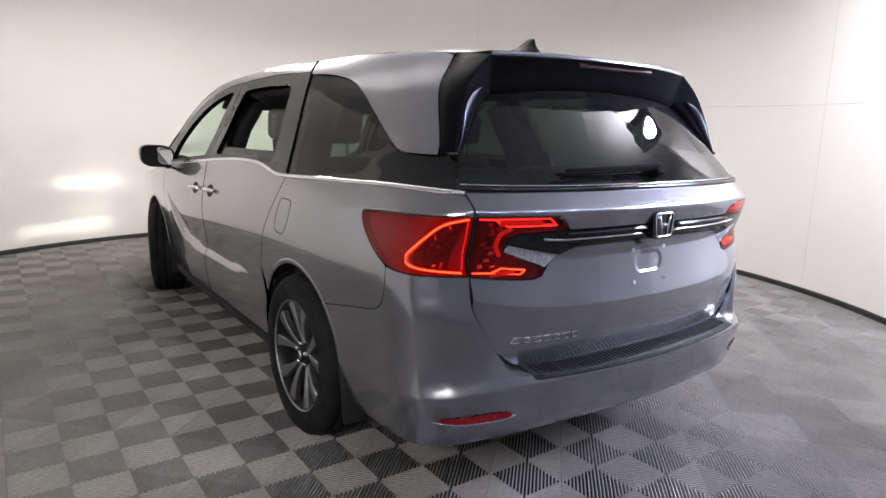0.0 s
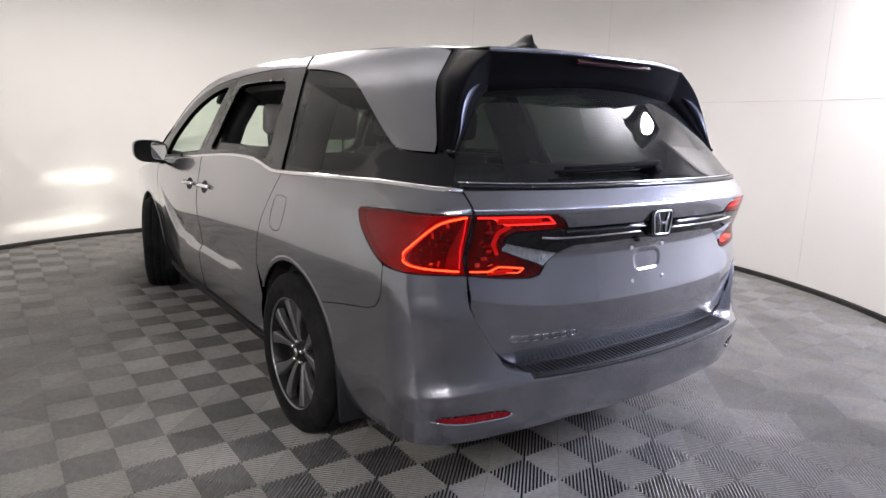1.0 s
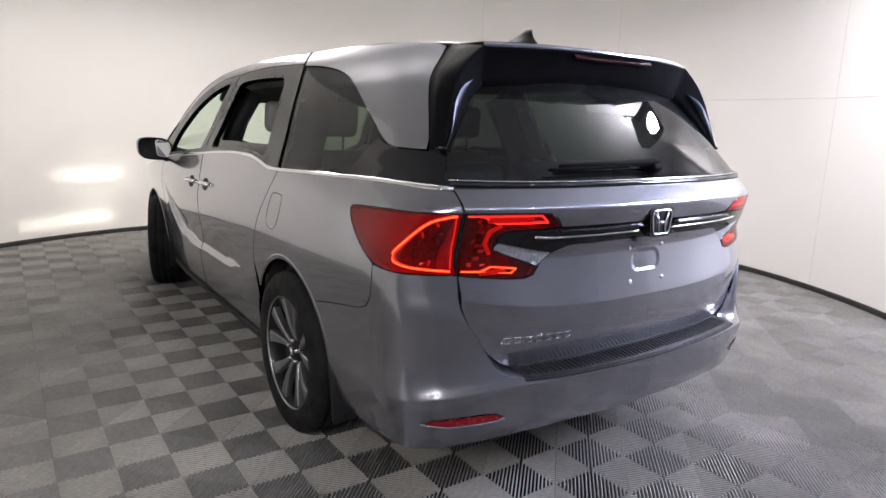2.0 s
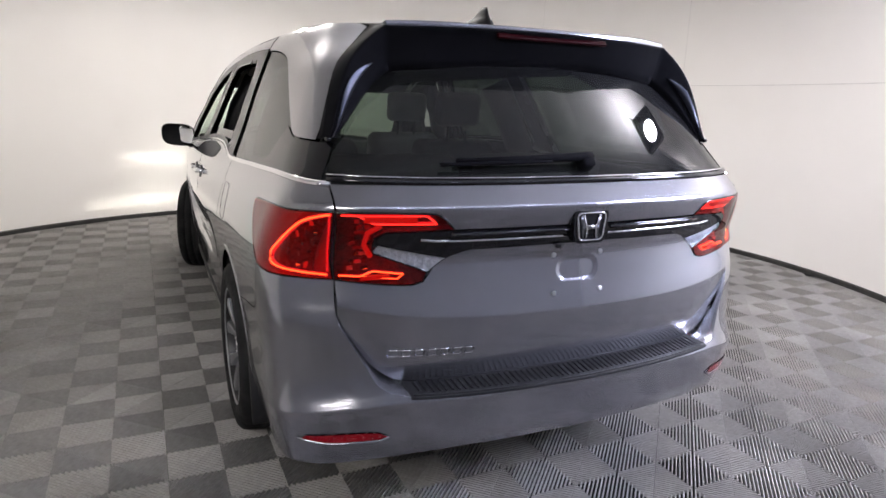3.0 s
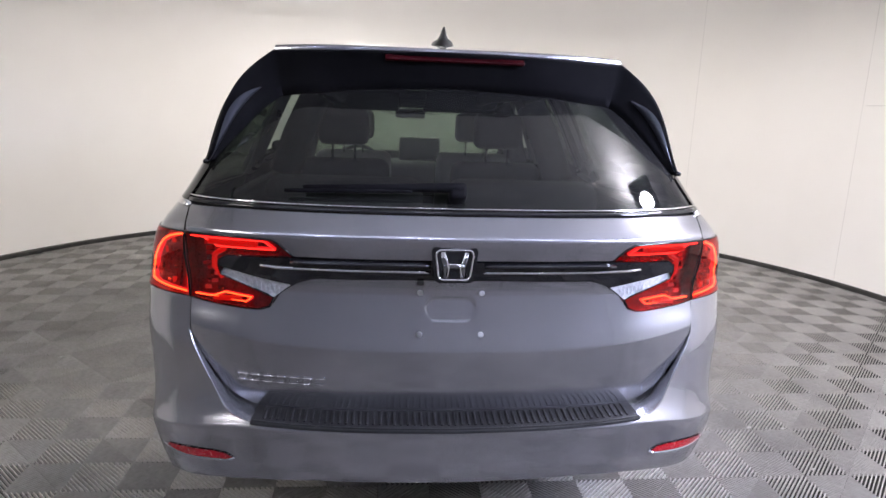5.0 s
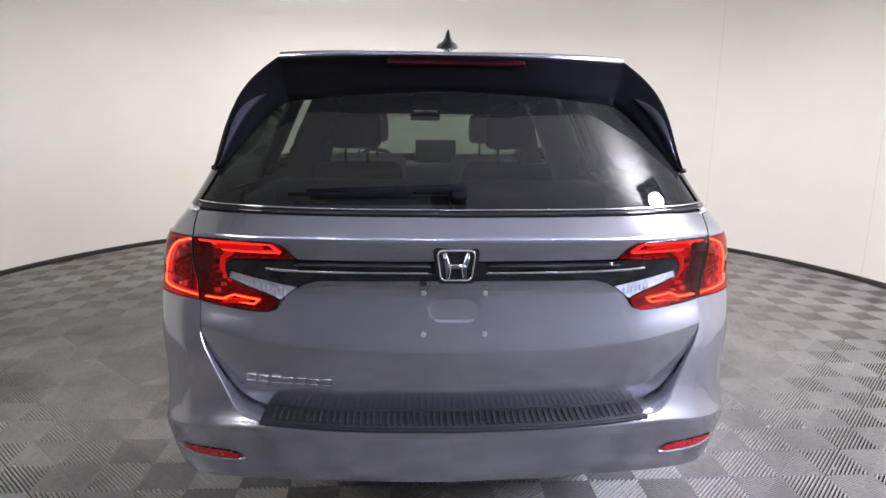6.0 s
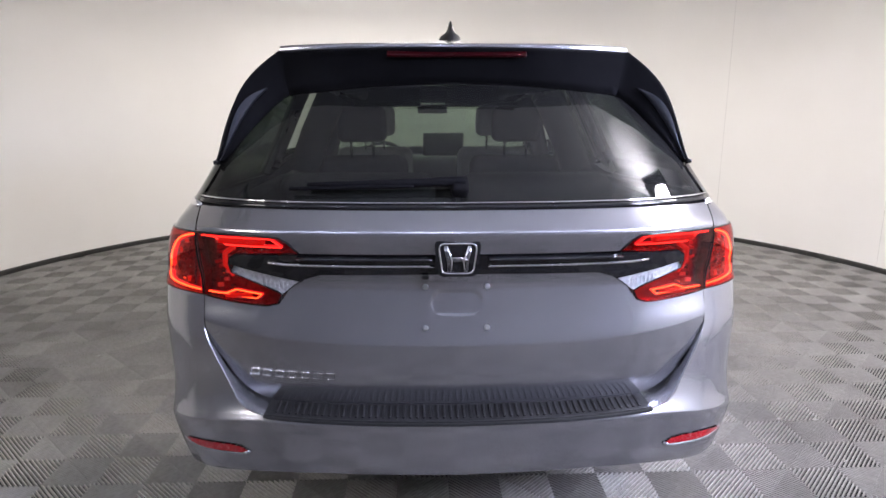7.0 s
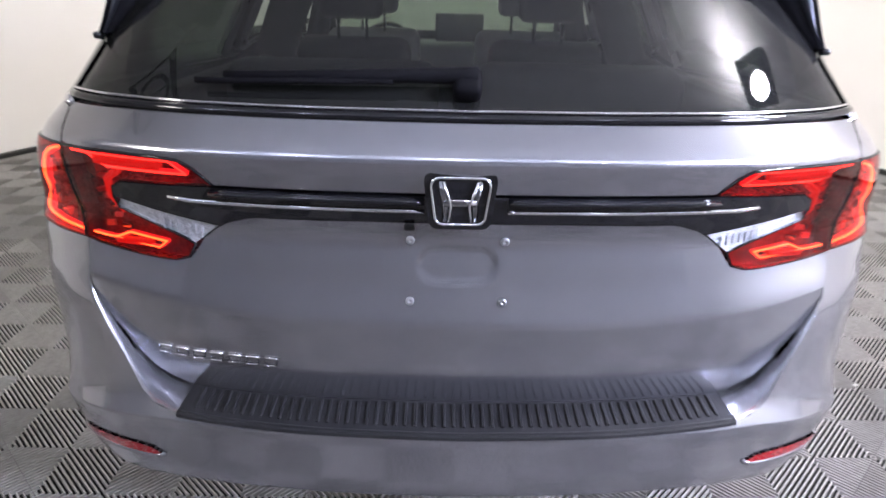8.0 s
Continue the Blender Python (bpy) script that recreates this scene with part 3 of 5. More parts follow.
# spoiler over the window, and the blades that carry its ends down beside the glass
BLADE_FRONT = [(.302, 1.306), (.320, 1.335), (.365, 1.40), (.418, 1.47), (.47, 1.54), (.515, 1.60), (.552, 1.648), (.568, 1.674)]
GLASS_TOP = curve_of([0, .26, .42, .50, .556], [1.552, 1.541, 1.526, 1.519, 1.508])


def on_glass(x, z, lift=0.0):
    u = math.copysign(u_at_x(HATCH, abs(x), z), x)
    return H1(u, z) + normal_of(H1, u, z) * lift


def skin_mesh(name, rows, mat, parent, label=""):
    """A smooth sheet over rows of points, turned in at its ends."""
    bm = bmesh.new()
    vs = [[bm.verts.new(p) for p in r] for r in rows]
    for r1, r2 in zip(vs, vs[1:]):
        for j in range(len(r1) - 1):
            bm.faces.new((r1[j], r1[j + 1], r2[j + 1], r2[j]))
    bmesh.ops.recalc_face_normals(bm, faces=bm.faces)
    return part(name, bm, mat, parent, label, True)


def spoiler():
    """The black band over the glass, running on at both ends into a blade beside it."""
    n = 48
    middle = []
    for i in range(n + 1):
        x = -0.53 + 1.06 * i / n
        f = abs(x) / 0.545
        yt = 0.210 + 0.098 * f ** 2.2
        zt = 1.651 - 0.007 * f ** 2
        low = on_glass(x, GLASS_TOP(abs(x)), 0.001)
        e = Vector((CX + x, yt, zt))
        fade = 1 - f ** 6
        middle.append([e + Vector((0, 0.10, -0.002)), e + Vector((0, 0.045, 0.0)), e + Vector((0, 0.012, 0.0015)), e + Vector((0, 0.003, -0.001)), e + Vector((0, 0, -0.006)),
                       e * 0.92 + low * 0.08 + Vector((0, -0.002, 0)) * fade, e * 0.84 + low * 0.16 + Vector((0, -0.002, 0)) * fade, e * 0.75 + low * 0.25, e * 0.5 + low * 0.5 + Vector((0, -0.006, 0.0)) * fade,
                       e * 0.2 + low * 0.8, low, low + Vector((0, 0.02, -0.006))])
    ends, ridges, feet, outs = [], [], [], {}
    for s in (-1, 1):
        front = flank_ring(HATCH, smoothed(BLADE_FRONT, step=0.4 / 26))
        f = skin_of(HATCH, s)
        fp = [f(u, z) + normal_of(f, u, z) * s * 0.003 for u, z in front]
        foot, tip = Vector((CX + s * .743, .246, 1.312)), Vector((CX + s * .548, .308, 1.644))
        rows, ridge = [], []
        for i, a in enumerate(fp):
            t = i / (len(fp) - 1)
            b = foot.lerp(tip, t) + Vector((s * 0.041, 0.006, 0.017)) * math.sin(t ** 1.35 * math.pi)
            # the lower inner corner runs round in a curve
            g = on_glass(s * (.722 - .166 * t - 0.03 * t ** 8), 1.312 + .196 * t + 0.006 * t ** 8, 0.001)
            mid = (a + b) / 2 + Vector((s * 0.016, -0.002, 0.009)) * math.sin(t * math.pi)
            rows.append([a + Vector((-s * 0.03, 0.01, -0.005)), a, mid, b + Vector((s * 0.001, 0.010, 0.002)), b, b + Vector((-s * 0.006, 0.0, -0.002)),
                         b * 0.84 + g * 0.16, b * 0.75 + g * 0.25, b * 0.5 + g * 0.5, b * 0.2 + g * 0.8, g, g + Vector((-s * 0.004, 0.01, 0))])
            ridge.append(b * 0.42 + g * 0.58 + Vector((0, -0.006, 0.002)))
        ends.append(rows)
        outs[s] = [r[5] + Vector((-s * 0.004, -0.005, 0.0)) for r in rows]
        ridges.append(ridge)
        feet.append(foot)
    ob = skin_mesh("spoiler", ends[0] + middle + ends[1][::-1], SATIN_BLACK, tailgate, "gloss black roof spoiler with side blades")
    for ridge, foot in zip(ridges, feet):
        side = 1 if foot.x > CX else -1
        rows = []
        count = int(len(ridge) * 0.88)
        for i, (p, q) in enumerate(zip(ridge[:count], outs[side][:count])):
            wide = math.sin(math.pi * (i / (count - 1)) ** 0.75) * 0.8 + 0.02
            rows.append([p + Vector((0, 0.006, 0)), p, p.lerp(q, 0.5 * wide) + Vector((0, -0.003, 0.0)), p.lerp(q, wide)])
        skin_mesh("blade_facet", rows, BLADE_FACET, ob, "narrow facet of the blade, its reflection put into a paler colour")
        bm = bmesh.new()
        block(bm, (0.018, 0.03, 0.014), Matrix.Translation(foot + Vector((0, 0.008, -0.004))), 0.005)
        part("blade_foot", bm, GLOSS_BLACK, ob, "", True)
    # high brake lamp, unlit
    bm = bmesh.new()
    block(bm, (0.42, 0.012, 0.018), Matrix.Translation((CX + 0.0, 0.2235, 1.630)) @ Matrix.Rotation(radians(-38), 4, "X"), 0.004)
    part("brake_lamp", bm, BRAKE_RED, ob, "unlit dark red brake lamp")


spoiler()

# wiper, its arm lying along the window's foot
wiper = new("wiper")
wiper.parent = tailgate
wiper["label"] = "black rear wiper"
bm = bmesh.new()
arm = []
for i in range(20):
    x = 0.012 - 0.44 * i / 19
    z = 1.256 - 0.004 * i / 19
    u = u_at_x(HATCH, abs(x), z)
    q = H1(math.copysign(u, x), z) + normal_of(H1, math.copysign(u, x), z) * (0.030 - 0.014 * i / 19)
    arm.append(q)
tube(bm, arm, lambda t: 0.015 - 0.008 * t, 8)
part("wiper_arm", bm, SATIN_BLACK, wiper, "", True)
bm = bmesh.new()
tube(bm, [q + Vector((-0.05, -0.004, -0.010)) for q in arm[4:]], 0.006, 6)
part("wiper_blade", bm, SATIN_BLACK, wiper, "", True)
bm = bmesh.new()
block(bm, (0.05, 0.045, 0.05), Matrix.Translation((0.008, 0.005, 1.258)) @ Matrix.Rotation(radians(-38), 4, "X"), 0.012, 3)
part("pivot_cap", bm, SATIN_BLACK, wiper, "", True)

# number plate place: four screws, camera pod
for x in (MID - 0.089, MID + 0.089):
    for z in (0.972, 0.852):
        u = math.copysign(u_at_x(HATCH, abs(x), z), x)
        q, nn = H1(u, z), normal_of(H1, u, z)
        m = Matrix.Translation(q) @ nn.to_track_quat("X", "Z").to_matrix().to_4x4()
        bm = bmesh.new()
        spun(bm, [(0.0085, -0.004), (0.0085, 0.002), (0.007, 0.0045), (0.0025, 0.0055), (0.002, 0.003), (0.0001, 0.003)], m, 16)
        part("plate_screw", bm, ALLOY, tailgate, "small grey plate screw", True)
bm = bmesh.new()
block(bm, (0.02, 0.014, 0.012), Matrix.Translation((CX + MID - 0.09, -0.022, 1.006)), 0.003)
part("camera_pod", bm, TRIM, tailgate, "small black camera pod", True)


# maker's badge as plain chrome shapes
def badge():
    ey = -0.058
    root = new("badge")
    root.parent = tailgate
    root["label"] = "chrome badge in a rounded frame"
    mx, cz = CX + MID, 1.068

    def rounded(w0, w1, h, r, y):
        ring = []
        for cxs, czs, a0 in ((1, 1, 0), (-1, 1, 90), (-1, -1, 180), (1, -1, 270)):
            w = w1 if czs > 0 else w0
            for a in range(a0, a0 + 91, 15):
                ring.append(Vector((mx + cxs * (w - r) + r * math.cos(radians(a)), y, cz + czs * (h - r) + r * math.sin(radians(a)))))
        return ring
    bm = bmesh.new()
    a = [bm.verts.new(p) for p in rounded(0.056, 0.064, 0.052, 0.018, ey + 0.03)]
    b = [bm.verts.new(p) for p in rounded(0.056, 0.064, 0.052, 0.018, ey)]
    bm.faces.new(b[::-1])
    for i in range(len(a)):
        bm.faces.new((a[i - 1], a[i], b[i], b[i - 1]))
    bmesh.ops.recalc_face_normals(bm, faces=bm.faces)
    part("backing", bm, GLOSS_BLACK, root)
    bm = bmesh.new()
    tube(bm, rounded(0.0445, 0.0515, 0.042, 0.015, ey - 0.002), 0.0028, 8, True)
    part("frame", bm, CHROME, root, "", True)
    # each upright is a wide dark bar with a bright inner edge
    for s in (-1, 1):
        for name, mat, r, back, xs in (("upright", DARK_CHROME, 0.0075, 0.004, (0.035, 0.028, 0.025, 0.027)), ("upright_edge", CHROME, 0.0026, -0.004, (0.030, 0.020, 0.016, 0.020))):
            bm = bmesh.new()
            tube(bm, [(mx + s * x, ey + back, cz + z) for x, z in zip(xs, (0.036, 0.006, -0.008, -0.037))], r, 10)
            part(name, bm, mat, root, "", True)
    bm = bmesh.new()
    tube(bm, [(mx - 0.028, ey + 0.003, cz - 0.004), (mx + 0.028, ey + 0.003, cz - 0.004)], 0.0085, 10)
    part("crossbar", bm, DARK_CHROME, root, "", True)
    bm = bmesh.new()
    tube(bm, [(mx - 0.017, ey - 0.004, cz + 0.002), (mx + 0.017, ey - 0.004, cz + 0.002)], 0.0026, 8)
    part("crossbar_edge", bm, CHROME, root, "", True)


badge()


# model name as plain chrome shapes
def nameplate():
    root = new("nameplate")
    root.parent = tailgate
    root["label"] = "row of seven small chrome shapes"
    for i in range(7):
        x0 = -0.628 + i * 0.0382
        z0 = 0.7035 - i * 0.0004
        shape = [(0.001, -0.010), (0.026, -0.010), (0.031, 0.010), (0.006, 0.010)]
        pts = []
        for dx, dz in shape:
            x, z = x0 + dx, z0 + dz
            u = -u_at_x(HATCH, abs(x), z)
            pts.append(H1(u, z) + normal_of(H1, u, z) * 0.002)
        bm = bmesh.new()
        tube(bm, pts, 0.0026, 6, closed=True)
        part("plain_shape", bm, CHROME, root, "", True)


nameplate()


# ---- tail lamps ----
def led_path(f, points, by_flank=False, lift=-0.012, s=1):
    ring = []
    for kind, v, z in points:
        ring.append((u_at_x(HATCH, v, z) if kind == "x" else (u_at_y(HATCH, v, z) if kind == "y" else v), z))
    ring = straight(ring, 0.012, False)
    return [f(u, z) + normal_of(f, u, z) * s * lift for u, z in ring]


def gasket(ring, f, s, parent):
    p, n = on_skin(f, ring + ring[:2], s)
    bar("gasket", p, n, 0.006, 0.0035, GLOSS_BLACK, parent, "thin black edge", False)


def tail_lamp(s):
    f = skin_of(HATCH, s)
    flip = s < 0
    inner = new("tail_lamp")
    inner.parent = car
    inner["label"] = "lit red tail lamp on the tailgate"
    red = smoothed([(.7665, 1.120), (.65, 1.1235), (.545, 1.123), (.510, 1.1205), (.486, 1.107), (.455, 1.075)], step=0.02)
    red += smoothed([(.47, 1.0745), (.60, 1.0690), (.642, 1.0665), (.667, 1.0505), (.672, 1.030), (.668, 1.004), (.655, .9985)], step=0.02)
    red += smoothed([(.60, .9765), (.5165, .9435), (.529, .919), (.558, .9105), (.62, .9115), (.70, .9175), (.7665, .9245)], step=0.02)
    ring = tail_ring(HATCH, straight(red, 0.02))
    sheet("red_lens", [ring], f, RED_LENS, inner, "clear red lens", step=0.03, depth=0.0, lift=0.003, flip=flip)
    sheet("housing", [ring], f, LAMP_DARK, inner, "dark red housing", step=0.03, depth=-0.034, lift=-0.032, flip=flip)
    clear = tail_ring(HATCH, straight([(.466, .9855), (.56, 1.0055), (.655, 1.0265), (.668, 1.006), (.60, .9795), (.515, .9470)], 0.02))
    sheet("clear_lens", [clear], f, CLEAR_LENS, inner, "clear reversing lens", step=0.03, depth=0.0, lift=0.003, flip=flip)
    sheet("reflector", [clear], f, LAMP_SILVER, inner, "silver reflector", step=0.02, depth=-0.006, lift=-0.004, flip=flip)
    for k in range(7):
        x = 0.50 + k * 0.013
        bm = bmesh.new()
        a = f(u_at_x(HATCH, x, .973), .968 + k * 0.0022) + normal_of(f, u_at_x(HATCH, x, .97), .97) * s * -0.001
        block(bm, (0.003, 0.006, 0.022), Matrix.Translation(a), 0.0008, 1)
        part("lens_rib", bm, LAMP_SILVER, inner)
    for pts, r, mat, name in (
            ([("x", .757, 1.111), ("x", .715, 1.1115), ("x", .672, 1.0875), ("x", .505, 1.0885)], 0.0034, LED_RED, "led_line"),
            ([("x", .715, 1.1115), ("x", .535, 1.1125), ("x", .505, 1.0885)], 0.0024, LED_RED, "led_line"),
            ([("x", .757, .9355), ("x", .70, .9345), ("x", .664, .9485), ("x", .582, .9405)], 0.0034, LED, "led_line"),
            ([("x", .70, .9345), ("x", .60, .9265), ("x", .582, .9405)], 0.0024, LED, "led_line"),
            ([("x", .655, 1.080), ("x", .688, 1.058), ("x", .694, 1.02), ("x", .672, .985)], 0.005, LED_DIM, "led_band"),
            ([("x", .70, 1.098), ("x", .56, 1.099)], 0.007, LED_DIM, "led_band"),
            ([("x", .70, .930), ("x", .62, .933)], 0.006, LED_DIM, "led_band")):
        lit = mat is not LED_DIM
        bm = bmesh.new()
        tube(bm, led_path(f, pts, s=s, lift=-0.008 if lit else -0.014), r * 0.68 if lit else r * 1.5, 6)
        line = part(name, bm, mat, inner, "glowing line" if lit else "dim red band", True)
        # thicker tube behind each line: its red halo added as a glowing shape
        if lit:
            bm = bmesh.new()
            tube(bm, led_path(f, pts, s=s, lift=-0.015), r * 1.4, 6)
            part("glow_halo", bm, LED_HALO, line, "glowing red halo or band along the lamp's light line", True)
    # faceted reflector behind the lens
    rng = random.Random(11)
    for k in range(9):
        for x0, x1 in ((.712, .752), (.684, .708)):
            z = .955 + k * 0.0165
            x = rng.uniform(x0, x1)
            bm = bmesh.new()
            u = u_at_x(HATCH, x, z)
            block(bm, (rng.uniform(.012, .024), 0.006, rng.uniform(.008, .014)), Matrix.Translation(f(u, z) + normal_of(f, u, z) * s * -0.027) @ Matrix.Rotation(rng.uniform(-.5, .5), 4, "X") @ Matrix.Rotation(rng.uniform(-.5, .5), 4, "Z"), 0.002)
            part("facet", bm, (LAMP_BOX, DARK_CHROME, LAMP_SILVER)[rng.randrange(3)], inner, "lamp reflector facet")
    gasket(ring, f, s, inner)
    outer = new("tail_lamp")
    outer.parent = car
    outer["label"] = "lit red tail lamp on the rear corner"
    top = [(u_at_x(HATCH, .771, 1.121), 1.121), (u_at_x(HATCH, .83, 1.119), 1.119), (u_at_y(HATCH, .33, 1.113), 1.113), (u_at_y(HATCH, .47, 1.104), 1.104), (u_at_y(HATCH, .565, 1.096), 1.096)]
    low = [(u_at_y(HATCH, .578, 1.086), 1.086), (u_at_y(HATCH, .545, 1.045), 1.045), (u_at_y(HATCH, .47, .996), .996), (u_at_y(HATCH, .39, .956), .956), (u_at_y(HATCH, .30, .932), .932),
           (u_at_y(HATCH, .20, .926), .926), (u_at_x(HATCH, .771, .9245), .9245)]
    ring = straight(smoothed(top, step=0.02) + smoothed(low, step=0.02), 0.02)
    sheet("red_lens", [ring], f, RED_LENS, outer, "clear red lens", step=0.03, depth=0.0, lift=0.003, flip=flip)
    sheet("housing", [ring], f, LAMP_BOX, outer, "dark red housing", step=0.03, depth=-0.034, lift=-0.032, flip=flip)
    u0, u1 = u_at_x(HATCH, .788, 1.1), u_at_x(HATCH, .788, .93)
    c = u_at_y(HATCH, .20, 1.0)
    loop = smoothed([(u0, 1.111), (c - 0.06, 1.110), (c - 0.012, 1.090), (c + 0.025, 1.035), (c + 0.056, .985), (c + 0.050, .962), (c + 0.0, .945), (u1, .936)], step=0.012)
    # the second tube adds the line's red halo
    for r, deep, mat, name, note in ((0.0030, -0.007, LED, "led_line", "glowing line"), (0.0062, -0.016, LED_HALO, "glow_halo", "glowing red halo or band along the lamp's light line")):
        bm = bmesh.new()
        tube(bm, [f(u, z) + normal_of(f, u, z) * s * deep for u, z in loop], r, 6)
        part(name, bm, mat, outer, note, True)
    bm = bmesh.new()
    tube(bm, [f(u, z) + normal_of(f, u, z) * s * -0.012 for u, z in [(u_at_x(HATCH, .786, z), z) for z in (1.105, 1.05, 1.0, .945)]], 0.003, 6)
    part("led_band", bm, LED_HALO, outer, "glowing red halo or band along the lamp's light line", True)
    sheet("inner_bezel", [straight([(u0, 1.104)] + loop[1:-1] + [(u0, .942)], 0.02)], f, LAMP_DARK, outer, "dark bezel inside the light line", step=0.02, depth=0.004, lift=-0.022, flip=flip)
    rng = random.Random(5)
    for k in range(5):
        for j in range(3):
            u, z = u0 + 0.018 + 0.024 * j + rng.uniform(-.004, .004), 0.957 + k * 0.031 + rng.uniform(-.004, .004)
            if u > c + 0.06 - 0.5 * abs(z - .99):
                continue
            bm = bmesh.new()
            block(bm, (0.015 * rng.uniform(.4, 1), 0.006, 0.02 * rng.uniform(.4, 1)), Matrix.Translation(f(u, z) + normal_of(f, u, z) * s * -0.020) @ Matrix.Rotation(rng.uniform(-.5, .5), 4, "X") @ Matrix.Rotation(rng.uniform(-.5, .5), 4, "Z"), 0.002)
            # some facets emit a dim red of their own
            part("facet", bm, LED_DIM if (k + j) % 5 == 0 else (DARK_CHROME if (k + j) % 2 else LAMP_DARK), outer, "red lamp facet")
    gasket(ring, f, s, outer)


tail_lamp(1)
tail_lamp(-1)

# ---- rear bumper ----
bumper = new("rear_bumper")
bumper.parent = car
bumper["label"] = "silver rear bumper"


def bumper_half():
    cut = smoothed([(.768, .9215), (.770, .87), (.769, .822), (.757, .785), (.73, .735), (.70, .682), (.664, .618), (.635, .598), (.59, .5895), (.50, .5855), (.3, .5795), (0, .5775)], step=0.02)
    tail = tail_ring(BUMPER, cut)[::-1]
    under = [(u_at_y(BUMPER, y, z), z) for y, z in smoothed([(.20, .9215), (.30, .928), (.335, .9325)], step=0.03)]
    joint = flank_ring(BUMPER, smoothed([(.338, .925), (.335, .88), (.345, .82), (.375, .783), (.43, .762), (.64, .722), (.862, .676)], step=0.03))
    wheel = flank_ring(BUMPER, arc(AXLE_R, AXLE_Z, ARCH, 132, 184)[1:])
    foot = flank_ring(BUMPER, [(.70, .318), (.62, .308), (.50, .312), (.36, .322), (.25, .328)]) + tail_ring(BUMPER, [(.82, .340), (.70, .366), (.55, .388), (.40, .398), (.2, .396), (0, .394)])
    return tail + under + joint + wheel + straight(foot, 0.03, False)


half = bumper_half()
ring = half + [(-u, z) for u, z in half[::-1] if u > 1e-3]
sheet("bumper_skin", [ring], B1, PAINT, bumper, step=0.02, depth=0.03, crease=lambda u: 0.572 - 0.07 * ease((abs(u) - 0.55) / 0.5))


def ledge():
    """The shelf between the bumper's edge and the tailgate's foot."""
    xs = [.768, .769, .757, .73, .70, .664, .635, .59, .50, .4, .3, .2, .1, 0]
    zs = [.87, .822, .785, .735, .682, .618, .598, .5895, .5855, .5825, .5795, .579, .578, .5775]
    hx = [.758, .757, .745, .718, .682, .64, .61, .575, .50, .4, .3, .2, .1, 0]
    hz = [.87, .826, .796, .744, .684, .636, .612, .596, .593, .592, .591, .591, .590, .590]
    rows = []
    for i in range(len(xs)):
        a = B1(u_at_x(BUMPER, xs[i], zs[i]), zs[i])
        b = H1(u_at_x(HATCH, hx[i], hz[i]), hz[i]) + Vector((0, 0.03, 0))
        mid = a * 0.55 + b * 0.45
        rows.append((a, a * 0.9 + b * 0.1 + Vector((0, 0, 0.004)), mid + Vector((0, 0.002, 0.001)), b))
    verts, faces = [], []
    for s in (-1, 1):
        for r in rows:
            for p in r:
                verts.append(Vector((CX + s * (p.x - CX), p.y, p.z)))
    k = len(rows)
    for h in range(2):
        for i in range(k - 1):
            for j in range(3):
                q = h * k * 4 + i * 4 + j
                f = [q, q + 1, q + 5, q + 4]
                faces.append(f if h else f[::-1])
    mesh_part("bumper_shelf", verts, faces, PAINT, bumper)


ledge()


def step_pad():
    root = new("step_pad")
    root.parent = bumper
    root["label"] = "black ribbed plastic step pad"

    def at(x, f):
        e = abs(x)
        z0 = .5775 + 0.008 * (e / .576) ** 2
        a = B1(u_at_x(BUMPER, e, z0), z0)
        b = H1(u_at_x(HATCH, e, .595), .595) + Vector((0, 0.004, -0.002))
        x2 = x * (1 - 0.012 * f)
        return Vector((CX + x2, a.y + (b.y - a.y) * f, a.z + (b.z - a.z) * f + 0.007))
    n = 60
    bm = bmesh.new()
    rows = []
    for i in range(n + 1):
        x = -.580 + 1.16 * i / n
        p0, p1 = at(x, 0.0), at(x, 1.0)
        low = p0 + Vector((0, -0.005, -0.010))
        rows.append([bm.verts.new(q) for q in (low, p0 + Vector((0, -0.004, -0.003)), p0 + Vector((0, 0.003, 0)), p1, p1 + Vector((0, 0.004, -0.012)))])
    for r1, r2 in zip(rows, rows[1:]):
        for j in range(4):
            bm.faces.new((r1[j], r1[j + 1], r2[j + 1], r2[j]))
    bm.faces.new(rows[0])
    bm.faces.new(rows[-1][::-1])
    bmesh.ops.recalc_face_normals(bm, faces=bm.faces)
    part("pad", bm, PAD, root)
    for f in (0.03, 0.95):
        bm = bmesh.new()
        tube(bm, [at(-.572 + 1.144 * i / 40, f) for i in range(41)], 0.0032, 6)
        part("pad_rim", bm, PAD, root, "", True)
    for i in range(56):
        x = -.548 + 1.096 * i / 55
        bm = bmesh.new()
        a, b = at(x, 0.2), at(x, 0.86)
        m = Matrix.Translation((a + b) / 2) @ Matrix.Rotation(math.atan2(b.z - a.z, b.y - a.y), 4, "X")
        block(bm, (0.0085, (b - a).length, 0.007), m, 0.002, 1)
        part("rib", bm, PAD, root)


step_pad()
for s in (-1, 1):
    f = skin_of(BUMPER, s)
    ring = tail_ring(BUMPER, straight(smoothed([(.640, .462), (.662, .474), (.70, .4755), (.78, .466), (.855, .453)], step=0.02) + smoothed([(.862, .440), (.80, .436), (.72, .446), (.66, .4525)], step=0.02), 0.02))
    sheet("reflector", [ring], f, RED_REFLECTOR, bumper, "long red reflector", step=0.02, depth=0.006, lift=0.004, flip=s < 0)
    p, n = on_skin(f, tail_ring(BUMPER, smoothed([(.875, .436), (.80, .428), (.72, .438), (.655, .446), (.635, .458)], step=0.02)), s)
    bar("reflector_lip", p, n, 0.012, 0.007, PAINT, bumper)
